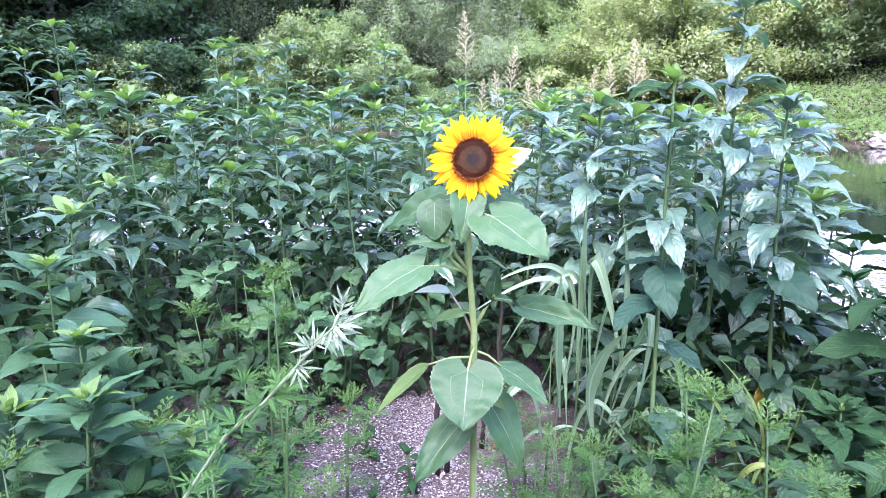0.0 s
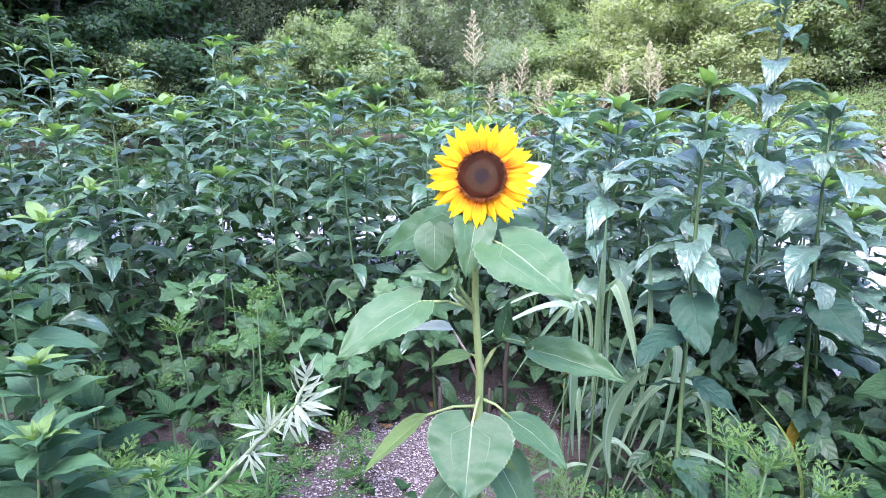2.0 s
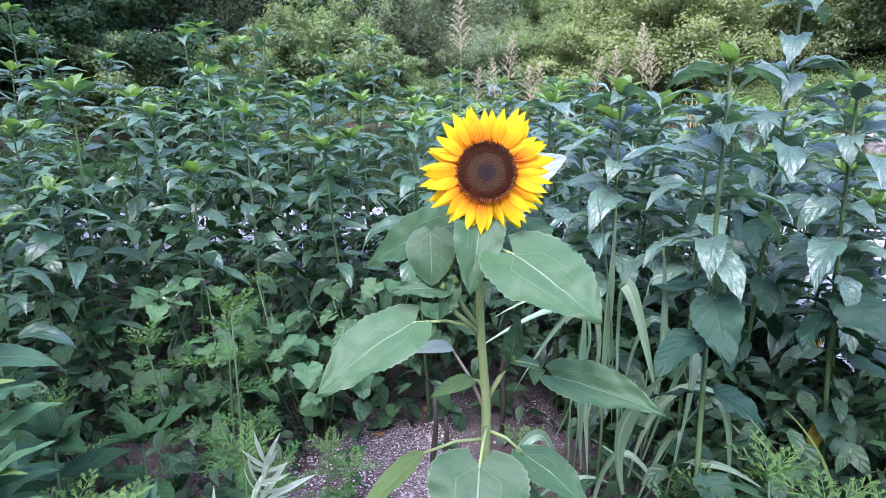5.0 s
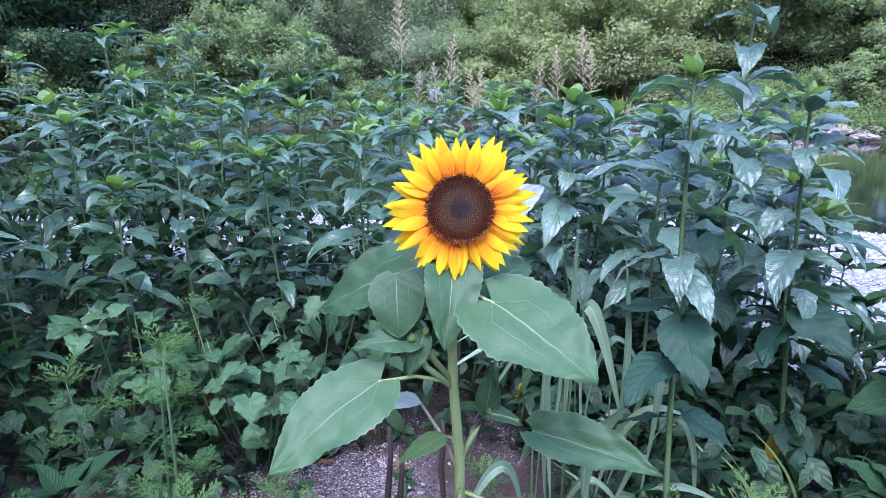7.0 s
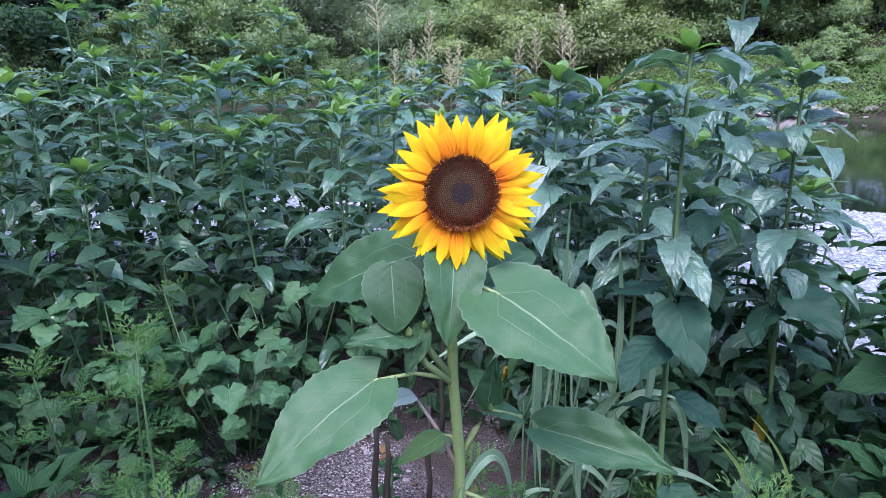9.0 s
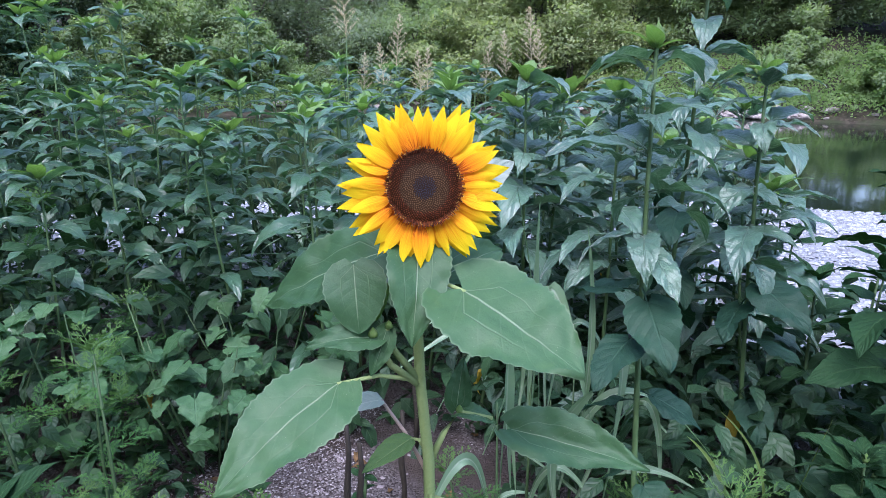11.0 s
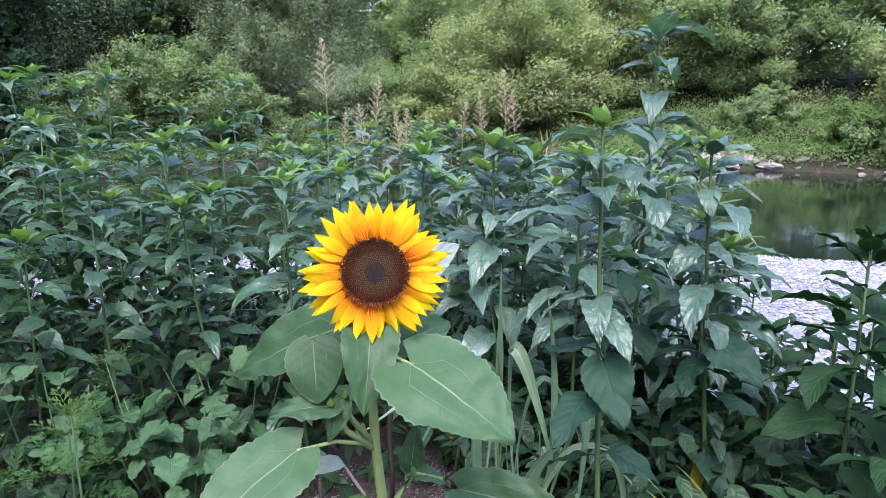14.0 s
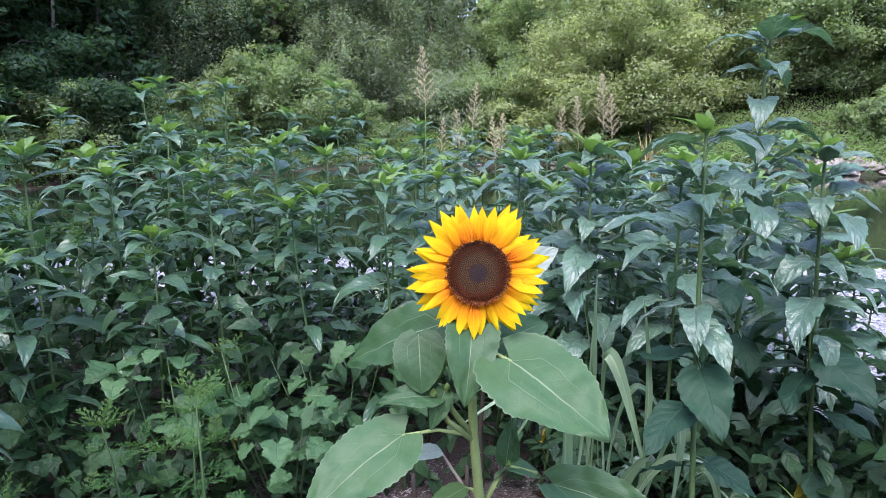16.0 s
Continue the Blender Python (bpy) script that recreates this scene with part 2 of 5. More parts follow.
def ground_material(name, a, b, c, scale):
    """Soil and small stones: cells of their own tone over a patchy ground."""
    m = Nodes(name, 0.95, 0.2)
    tc = m.t.nodes.new("ShaderNodeTexCoord")
    v = m.add("ShaderNodeTexVoronoi", Scale=scale)
    m.link(tc.outputs["Object"], v.inputs["Vector"])
    tone = m.t.nodes.new("ShaderNodeSeparateColor")
    m.link(v.outputs["Color"], tone.inputs[0])
    stones = m.mix(tone.outputs[0], a, b)
    patchy = m.ramp(m.noise(2.2, 5), 0.42, 0.62)
    m.color(m.mix(patchy, stones, c))
    m.bump(m.math("ADD", m.math("MULTIPLY", v.outputs["Distance"], -1.0), m.noise(scale * 0.7, 3)), 0.9, 0.012)
    return m.mat


M_GRAVEL = ground_material("gravel_soil", (0.055, 0.045, 0.043), (0.20, 0.178, 0.178), (0.070, 0.055, 0.048), 140)
M_GRAVEL_BAR = ground_material("gravel_bar", (0.15, 0.16, 0.17), (0.38, 0.40, 0.43), (0.26, 0.275, 0.29), 40)
M_SOIL = ground_material("bank_soil", (0.030, 0.025, 0.018), (0.075, 0.060, 0.044), (0.035, 0.042, 0.020), 12)

_w = Nodes("river_water", 0.06, 0.5)
_w.color((0.010, 0.018, 0.011))
_w.p.inputs["IOR"].default_value = 1.33
_w.bump(_w.math("ADD", _w.noise(1.6, 3), _w.math("MULTIPLY", _w.noise(9.0, 2), 0.25)), 0.06, 0.05)
M_WATER = _w.mat


def petal_material():
    m = Nodes("petal", 0.65, 0.15)
    uv = m.t.nodes.new("ShaderNodeTexCoord")
    sep = m.t.nodes.new("ShaderNodeSeparateXYZ")
    m.link(uv.outputs["UV"], sep.inputs[0])
    rnd = m.t.nodes.new("ShaderNodeObjectInfo").outputs["Random"]
    streak = m.add("ShaderNodeTexNoise", Scale=1.0, Detail=2.0)
    mp = m.t.nodes.new("ShaderNodeMapping")
    mp.inputs["Scale"].default_value = (22, 1.5, 1)
    m.link(uv.outputs["UV"], mp.inputs["Vector"])
    m.link(mp.outputs[0], streak.inputs["Vector"])
    v = m.math("ADD", sep.outputs[1], m.math("MULTIPLY_ADD", streak.outputs[0], 1.0, -0.5))
    v = m.math("ADD", v, m.math("MULTIPLY_ADD", rnd, 0.34, -0.17))
    col = m.mix(m.ramp(v, 0.10, 0.80), (0.90, 0.27, 0.003), (0.98, 0.72, 0.003))
    col = m.mix(m.ramp(v, 0.10, -0.05), col, (0.42, 0.07, 0.004))
    m.color(col)
    m.bump(streak.outputs[0], 0.4, 0.003)
    m.thin(col, 0.28)
    return m.mat


M_PETAL = petal_material()
M_DISC = plain_material("disc_core", (0.045, 0.024, 0.014), (0.080, 0.046, 0.026), 200, 0.85, 0.2, 0.6, 0.002)
M_FLORET = plain_material("disc_florets", (0.060, 0.015, 0.008), (0.32, 0.090, 0.030), 300, 0.8, 0.2, 0.3, 0.001, True)
M_FLORET_IN = plain_material("disc_florets_inner", (0.095, 0.052, 0.022), (0.20, 0.115, 0.048), 300, 0.75, 0.3, 0.3, 0.001, True)
M_FLORET_MID = plain_material("disc_florets_centre", (0.014, 0.015, 0.024), (0.045, 0.046, 0.075), 300, 0.7, 0.4, 0.3, 0.001, True)
M_POLLEN = plain_material("pollen", (0.45, 0.22, 0.03), (0.8, 0.52, 0.12), 300, 0.8, 0.2, 0.2, 0.001, True)


# ---- building helpers ----
class Geo:
    """Gathers vertices, faces and UVs, then makes one mesh of them."""

    def __init__(self):
        self.v, self.f, self.uv, self.mi = [], [], [], []

    def faces(self, verts, faces, uvs=None, mat=0):
        k = len(self.v)
        self.v.extend(verts)
        self.uv.extend(uvs if uvs is not None else [(0.25, 0.5)] * len(verts))
        self.f.extend([tuple(i + k for i in f) for f in faces])
        self.mi.extend([mat] * len(faces))

    def tube(self, pts, radii, sides=6, mat=0):
        pts = [Vector(p) for p in pts]
        vs, fs = [], []
        for i, p in enumerate(pts):
            d = (pts[min(i + 1, len(pts) - 1)] - pts[max(i - 1, 0)]).normalized()
            a = d.orthogonal().normalized() if abs(d.z) < 0.5 else Vector((1, 0, 0)).cross(d).normalized()
            b = d.cross(a)
            for s in range(sides):
                ang = 2 * math.pi * s / sides
                vs.append(tuple(p + (a * math.cos(ang) + b * math.sin(ang)) * radii[i]))
        for i in range(len(pts) - 1):
            for s in range(sides):
                fs.append((i * sides + s, i * sides + (s + 1) % sides, (i + 1) * sides + (s + 1) % sides, (i + 1) * sides + s))
        fs.append(tuple(range(sides))[::-1])
        fs.append(tuple((len(pts) - 1) * sides + s for s in range(sides)))
        self.faces(vs, fs, [(0.25, i / max(1, len(pts) - 1)) for i in range(len(pts)) for _ in range(sides)], mat)

    def blade(self, m, length, width, n=6, cols=2, peak=0.62, sharp=0.8, heart=0.0, teeth=0.0, fold=0.25, bend=0.6, wave=0.0, stalk=0.0, lobes=0.0, mat=0, rng=None, twist=0.0, power=1.2, crinkle=0.0):
        """A leaf along +Y with its upper side to +Z: outline, fold along the midrib, bend, teeth and a short stalk."""
        vs, uvs, fs = [], [], []
        y, z, ang = stalk, 0.0, 0.0
        ph = (rng.random() * 6.3) if rng else 0.0
        for i in range(n + 1):
            t = i / n
            hw = 0.5 * width * max(0.0, math.sin(math.pi * min(1.0, t ** peak))) ** sharp
            if i == 0:
                hw = 0.5 * width * (0.25 if heart else 0.06)
            if i == n:
                hw = 0.004 * width
            ang = -bend * t ** power
            if i:
                y += math.cos(ang) * length / n
                z += math.sin(ang) * length / n
            for j in range(-cols, cols + 1):
                s = j / cols
                edge = 1.0
                if abs(j) == cols and 0 < i < n:
                    if teeth:
                        edge += teeth * (1 if i % 2 else -1)
                    if lobes:
                        edge *= 1 - lobes * (0.5 + 0.5 * math.cos(t * math.pi * 6))
                x = s * hw * edge
                back = heart * length * (1 - t) ** 4 * abs(s) ** 1.3
                lift = fold * abs(x) - (0.35 * fold * x * x / (0.5 * width)) + wave * width * math.sin(9 * t + 2.5 * s + ph) * abs(s)
                if crinkle:
                    lift += crinkle * width * noise.noise(Vector((3.2 * s + ph * 9, 7.0 * t, ph * 5))) * (0.35 + 0.65 * abs(s))
                tw = twist * t
                vs.append(tuple(m @ Vector((x * math.cos(tw), y - back, z + lift + x * math.sin(tw)))))
                uvs.append((0.5 + 0.5 * s, t))
        c = 2 * cols + 1
        for i in range(n):
            for j in range(2 * cols):
                fs.append((i * c + j, i * c + j + 1, (i + 1) * c + j + 1, (i + 1) * c + j))
        self.faces(vs, fs, uvs, mat)
        if stalk:
            r = 0.014 * length + 0.001
            self.tube([m @ Vector((0, 0, -0.02 * stalk)), m @ Vector((0, stalk * 0.5, 0.06 * stalk)), m @ Vector((0, stalk * 1.02, 0))], [r * 1.3, r, r * 0.8], 4, mat)

    def mesh(self, name, *mats, smooth=True):
        me = bpy.data.meshes.new(name)
        me.from_pydata(self.v, [], self.f)
        for mm in mats:
            me.materials.append(mm)
        lay = me.uv_layers.new(name="UVMap")
        idx = np.empty(len(me.loops), dtype=np.int32)
        me.loops.foreach_get("vertex_index", idx)
        lay.data.foreach_set("uv", np.array(self.uv, dtype=np.float32)[idx].ravel())
        me.polygons.foreach_set("material_index", np.array(self.mi, dtype=np.int32))
        me.polygons.foreach_set("use_smooth", np.full(len(me.polygons), smooth))
        me.update()
        return me


I4 = Matrix.Identity(4)


def part(name, mesh, parent, m=I4, label=""):
    ob = new(name, mesh)
    ob.parent = parent
    ob.matrix_basis = m
    return tagged(ob, label)


def plant_root(name, x, y, z, label, category, group, rz):
    ob = new(name)
    ob.empty_display_size = 0.05
    ob.matrix_basis = pose(x, y, z, 0, 0, rz)
    return tagged(ob, label, category, group)


def aim(base, tip, normal, scale):
    """The pose of a leaf whose +Y goes from base to tip and whose upper side faces normal."""
    b, y = Vector(base), (Vector(tip) - Vector(base)).normalized()
    n = Vector(normal)
    x = y.cross(n).normalized()
    zz = x.cross(y)
    r = Matrix((x, y, zz)).transposed().to_4x4()
    return Matrix.Translation(b) @ r @ Matrix.Diagonal((scale, scale, scale, 1))


def spin(node, az, el, scale, roll=0.0):
    return Matrix.Translation(node) @ pose(0, 0, 0, 0, 0, az) @ pose(0, 0, 0, el, 0, 0) @ pose(0, 0, 0, 0, roll, 0) @ Matrix.Diagonal((scale, scale, scale, 1))


# ---- the lie of the land ----
NEAR_X, NEAR_Y = (-300, -40, -6, 3, 5.1, 6.2, 10, 20, 40, 300), (8, 8, 8.6, 8.4, 7.35, 6.75, 4, -6, -30, -400)
FAR_X, FAR_Y = (-300, -40, -14, -10, -4, 0, 7, 11, 14.4, 17.2, 24, 60, 300), (10, 13, 16, 18.5, 25, 26.5, 27, 24, 20.2, 16.8, 8, -40, -360)
WATER_Z = -0.14


def land(x, y):
    dn = (y - np.interp(x, NEAR_X, NEAR_Y)) * 0.8
    df = (y - np.interp(x, FAR_X, FAR_Y)) * 0.75
    soft = 0.03 * np.sin(x * 1.7 + 1.0) * np.sin(y * 1.3) + 0.015 * np.sin(x * 4.1) * np.sin(y * 3.7 + 2)
    z = np.where(dn < -2.5, 0.0, -0.13 * np.clip((dn + 2.5) / 2.5, 0, 1) ** 1.5)
    bed = -0.13 - 0.8 * np.clip(np.minimum(dn, -df) / 2.0, 0, 1)
    z = np.where(dn > 0, bed, z)
    rise = -0.13 + 0.32 * np.clip(df / 0.5, 0, 1) + 0.30 * np.clip(df - 0.5, 0, 9) + 0.10 * np.clip(df - 9.5, 0, 60)
    z = np.where(df > 0, rise, z)
    return z + soft * np.where(df > 0, 1.5, 0.8)


def axis(lo, hi, near, step):
    fine = np.arange(-near, near + 1e-6, step)
    out = np.geomspace(near * 1.05, max(abs(lo), hi), 14)
    return np.concatenate((-out[::-1], fine, out))


def build_ground():
    xs, ys = axis(-400, 400, 36, 0.45), axis(-400, 400, 36, 0.45)
    gx, gy = np.meshgrid(xs, ys)
    gz = land(gx, gy)
    n, mm = gx.shape
    verts = np.stack((gx, gy, gz), -1).reshape(-1, 3)
    i = np.arange(n * mm).reshape(n, mm)
    quads = np.stack((i[:-1, :-1], i[:-1, 1:], i[1:, 1:], i[1:, :-1]), -1).reshape(-1, 4)
    cen = verts[quads].mean(1)
    bar = cen[:, 1] > np.interp(cen[:, 0], NEAR_X, NEAR_Y) - np.interp(cen[:, 0], (0.8, 2.0), (4.0, 5.8)) + 0.4 * np.sin(cen[:, 0] * 2)
    far = cen[:, 1] > np.interp(cen[:, 0], FAR_X, FAR_Y) - 1.0
    me = bpy.data.meshes.new("ground")
    me.from_pydata(verts.tolist(), [], quads.tolist())
    for k in (M_GRAVEL, M_GRAVEL_BAR, M_SOIL):
        me.materials.append(k)
    me.polygons.foreach_set("material_index", np.where(far, 2, np.where(bar, 1, 0)).astype(np.int32))
    me.polygons.foreach_set("use_smooth", np.full(len(quads), True))
    tagged(new("ground", me), "gravelly river bank with pale gravel bar and soil", "ground", kind="structure")
    g = Geo()
    xs = np.linspace(-60, 60, 13)
    for a, b in zip(xs[:-1], xs[1:]):
        g.faces([(a, -40, WATER_Z), (b, -40, WATER_Z), (b, 60, WATER_Z), (a, 60, WATER_Z)], [(0, 1, 2, 3)])
    tagged(new("water", g.mesh("water", M_WATER)), "calm dark green river water reflecting the trees", "river", kind="structure")


build_ground()


# ---- leaf shapes ----
R = random.Random(7)


def leaf_set(name, mat, count, **kw):
    out = []
    for k in range(count):
        g = Geo()
        args = dict(kw)
        args["bend"] = kw.get("bend", 0.6) * R.uniform(0.5, 1.5)
        args["fold"] = kw.get("fold", 0.25) * R.uniform(0.5, 1.5)
        g.blade(I4, 1.0, kw["width"] * R.uniform(0.88, 1.12), **{a: b for a, b in args.items() if a != "width"}, rng=R)
        out.append(g.mesh(name, mat))
    return out


LEAF = leaf_set("leaf", M_LEAF, 10, width=0.40, n=13, cols=3, peak=0.62, sharp=0.92, teeth=0.045, fold=0.34, bend=1.15, wave=0.05, stalk=0.16, crinkle=0.14)
LEAF_SKY_SHEEN = leaf_set("leaf", M_LEAF_SKY_SHEEN, 10, width=0.44, n=14, cols=3, peak=0.60, sharp=0.90, teeth=0.045, fold=0.30, bend=1.25, wave=0.06, stalk=0.16, crinkle=0.18)
LEAF_BIG = leaf_set("leaf", M_LEAF_BIG_SHADED, 5, width=0.66, n=18, cols=3, peak=0.55, sharp=0.76, heart=0.12, teeth=0.03, fold=0.22, bend=0.8, wave=0.06, stalk=0.30, crinkle=0.12)
# Sunflower leaves in the shade-darkened balsam colour.
LEAF_SHADED = leaf_set("leaf", M_BALSAM_SHADED, 5, width=0.52, n=18, cols=3, peak=0.58, sharp=0.84, heart=0.05, teeth=0.03, fold=0.25, bend=0.8, wave=0.06, stalk=0.22, crinkle=0.14)
LEAF_BROAD = leaf_set("leaf", M_BROAD, 5, width=0.52, n=16, cols=3, peak=0.56, sharp=0.85, heart=0.04, teeth=0.03, fold=0.25, bend=0.8, wave=0.04, stalk=0.16, crinkle=0.08)
LEAF_TOP = leaf_set("leaf", M_TOP, 4, width=0.38, n=8, cols=2, peak=0.66, sharp=0.95, teeth=0.03, fold=0.40, bend=0.95, wave=0.05, stalk=0.05)
LEAF_HERO = leaf_set("leaf", M_HERO, 5, width=0.60, n=34, cols=6, peak=0.58, sharp=0.80, heart=0.10, teeth=0.026, fold=0.32, bend=0.45, wave=0.04, crinkle=0.085)
LEAF_HERO_HEART = leaf_set("leaf", M_HERO, 2, width=0.86, n=34, cols=5, peak=0.52, sharp=0.70, heart=0.18, teeth=0.024, fold=0.20, bend=0.30, wave=0.04, crinkle=0.08)
LEAF_HERO_ROUND = leaf_set("leaf", M_HERO, 2, width=0.98, n=18, cols=4, peak=0.62, sharp=0.62, heart=0.10, teeth=0.02, fold=0.15, bend=0.3, wave=0.03)
LEAF_HERO_PALE = leaf_set("leaf", M_PALE, 2, width=0.55, n=14, cols=3, peak=0.6, sharp=0.8, teeth=0.03, fold=0.3, bend=0.3)
LEAF_LIME = leaf_set("leaf", M_LIME, 2, width=0.42, n=12, cols=3, peak=0.65, sharp=0.85, teeth=0.03, fold=0.3, bend=0.3)
LEAF_BALSAM = leaf_set("leaf", M_BALSAM_SHADED, 4, width=0.44, n=9, cols=2, peak=0.68, sharp=0.9, teeth=0.05, fold=0.3, bend=0.7, wave=0.04, stalk=0.08)
LEAF_VINE = leaf_set("leaf", M_VINE, 5, width=1.12, n=18, cols=3, peak=0.50, sharp=0.72, heart=0.22, teeth=0.06, lobes=0.18, crinkle=0.08, fold=0.2, bend=0.5, wave=0.05, stalk=0.25)


M_WITHER = leaf_material("leaf_withering", (0.36, 0.24, 0.03), (0.55, 0.40, 0.05), (0.5, 0.4, 0.1), 0.6, 0.3, 5.0, 0.4, 0.25)
YELLOW_LEAF = leaf_set("leaf", M_WITHER, 2, width=0.42, n=8, cols=2, peak=0.6, sharp=0.8, fold=0.6, bend=1.1, wave=0.15, stalk=0.14, crinkle=0.3)


def feather_mesh(mat, pairs=8):
    """A twice-cut feathery leaf, 1 long, along +Y."""
    g = Geo()

    def sliver(a, b, w, up):
        a, b = Vector(a), Vector(b)
        d = b - a
        s = d.cross(Vector((0, 0, 1))).normalized() * w
        mid = a + d * 0.45 + Vector((0, 0, up))
        g.faces([tuple(a), tuple(mid + s), tuple(b), tuple(mid - s)], [(0, 1, 2, 3)], [(0.5, 0), (0.8, 0.5), (0.5, 1), (0.2, 0.5)])

    def sag(t):
        return -0.28 * t * t

    for i in range(6):
        t0, t1 = i / 6, (i + 1) / 6
        sliver((0, t0, sag(t0)), (0, t1 + 0.04, sag(t1)), 0.012, 0)
    for i in range(pairs):
        t = 0.14 + 0.80 * i / (pairs - 1)
        ln = 0.30 * math.sin(math.pi * (0.20 + 0.72 * t)) + 0.06
        for s in (-1, 1):
            a = Vector((0, t, sag(t)))
            d = Vector((s * 0.66, 0.72, 0.22 * math.sin(3.1 * i + s))).normalized()
            b = a + d * ln + Vector((0, 0, -0.15 * ln))
            sliver(a, b, 0.026, 0.012)
            for q in range(2):
                c = a.lerp(b, 0.36 + 0.26 * q)
                for s2 in (-1, 1):
                    dd = Vector((d.x * 0.86 - s2 * d.y * 0.5, d.y * 0.86 + s2 * d.x * 0.5, 0.1)).normalized()
                    sliver(c, c + dd * ln * (0.42 - 0.1 * q), 0.019, 0.008)
    return g.mesh("leaf", mat, smooth=False)


FEATHER = [feather_mesh(M_FEATHER, k) for k in (5, 6, 7)]
FEATHER_TOP = [feather_mesh(M_FEATHER_TOP, k) for k in (5, 6)]


def finger_mesh(mat, fingers, name="leaf"):
    """A leaf cut into narrow pointed fingers."""
    g = Geo()
    for k in range(fingers):
        f = (k - (fingers - 1) / 2) / max(1, (fingers - 1) / 2)
        m = Matrix.Translation((0, 0.30 * (1 - abs(f)), 0)) @ pose(0, 0, 0, 6 + 8 * (k % 2), 0, -62 * f)
        g.blade(m @ pose(0, 0, 0, R.uniform(-14, 14), R.uniform(-30, 30), R.uniform(-9, 9)), (0.82 - 0.24 * abs(f)) * R.uniform(0.75, 1.1), 0.105, n=7, cols=1, peak=0.72, sharp=0.85, fold=0.45, bend=0.5, rng=R)
    g.tube([(0, -0.02, 0), (0, 0.25, 0)], [0.018, 0.012], 4)
    return g.mesh(name, mat)


FINGER = [finger_mesh(M_SILVER, 5), finger_mesh(M_SILVER, 6)]
FINGER_GREEN = [finger_mesh(M_FEATHER, 5), finger_mesh(M_FEATHER, 7)]


def bud_mesh():
    """A closed bud: a ribbed green bulb, pointed at the top."""
    g = Geo()
    prof = ((0.12, 0.0), (0.34, 0.12), (0.42, 0.34), (0.34, 0.62), (0.18, 0.86), (0.02, 1.05))
    seg = 14
    vs = [(q * (1 + 0.16 * (k % 2)) * math.cos(6.2832 * k / seg), q * (1 + 0.16 * (k % 2)) * math.sin(6.2832 * k / seg), z) for q, z in prof for k in range(seg)]
    g.faces(vs, [(i * seg + k, i * seg + (k + 1) % seg, (i + 1) * seg + (k + 1) % seg, (i + 1) * seg + k) for i in range(len(prof) - 1) for k in range(seg)])
    return g.mesh("bud", M_TOP)


BUD = bud_mesh()


# ---- the flowering sunflower ----
def sunflower_in_bloom():
    root = plant_root("sunflower", 0.085, 1.25, 0, "blooming sunflower with yellow-orange petals and dark brown disc", "sunflower", "", 0)
    o = Vector((0.085, 1.25, 0))
    g = Geo()
    line = [(0.085, 1.25, -0.03), (0.083, 1.248, 0.35), (0.078, 1.243, 0.70), (0.074, 1.238, 0.95), (0.062, 1.224, 1.07), (0.057, 1.218, 1.18), (0.058, 1.222, 1.265), (0.062, 1.212, 1.295)]
    g.tube([Vector(p) - o for p in line], [0.0092, 0.0088, 0.0082, 0.0074, 0.0066, 0.0060, 0.0060, 0.009], 10)
    rr = random.Random(3)
    for k in range(420):
        t = rr.random()
        i = min(int(t * 7), 6)
        p = Vector(line[i]).lerp(Vector(line[i + 1]), t * 7 - i) - o
        a = rr.random() * 6.283
        d = Vector((math.cos(a), math.sin(a), 0.1))
        s = Vector((-d.y, d.x, 0)) * 0.0003
        q, e = p + d * 0.0058, p + d * (0.0095 + rr.random() * 0.003)
        g.faces([tuple(q - s), tuple(q + s), tuple(e)], [(0, 1, 2)])
    part("stem", g.mesh("stem", M_STEM_HERO), root, I4, "hairy pale green stem")
    def hang(k, b, tip, n, kind, w, stem_at=None):
        """A leaf from its base to its tip, its upper side towards n, on a stalk from the stem."""
        length = (Vector(tip) - Vector(b)).length
        m = aim(Vector(b) - o, Vector(tip) - o, n, length * 1.02) @ Matrix.Diagonal((w, 1, 1, 1)) @ pose(0, 0, 0, 7, 0, 0)
        part("leaf", kind[k % len(kind)], root, m, "pale underside leaf" if kind is LEAF_HERO_PALE else ("yellowing green leaf" if kind is LEAF_LIME else ""))
        if stem_at:
            gg = Geo()
            s, e = Vector(stem_at) - o, Vector(b) - o + (Vector(tip) - Vector(b)) * 0.03
            gg.tube([s, s.lerp(e, 0.5) + Vector((0, 0, 0.008)), e], [0.0034, 0.0026, 0.0022], 6)
            part("petiole", gg.mesh("petiole", M_STEM_PINK if kind is LEAF_HERO_PALE else M_STEM_HERO), root)

    hang(0, (-0.032, 1.182, 1.101), (-0.163, 1.100, 1.036), (-0.35, -0.62, 0.70), LEAF_HERO, 0.98, (0.058, 1.221, 1.075))
    hang(1, (0.099, 1.163, 1.206), (0.193, 1.057, 1.146), (0.22, -0.72, 0.65), LEAF_HERO_HEART, 1.02, (0.06, 1.215, 1.195))
    hang(2, (0.168, 1.198, 1.011), (0.303, 1.110, 0.999), (-0.05, -0.60, 0.80), LEAF_HERO, 0.72)
    hang(3, (0.060, 1.150, 0.893), (0.050, 1.062, 0.806), (-0.05, -0.80, 0.60), LEAF_HERO_HEART, 1.42, (0.077, 1.241, 0.905))
    hang(4, (-0.020, 1.205, 0.880), (-0.122, 1.16, 0.786), (-0.5, -0.55, 0.70), LEAF_LIME, 0.55, (0.078, 1.243, 0.880))
    hang(5, (0.131, 1.215, 0.872), (0.224, 1.13, 0.838), (0.35, -0.45, 0.85), LEAF_HERO, 0.95, (0.078, 1.243, 0.895))
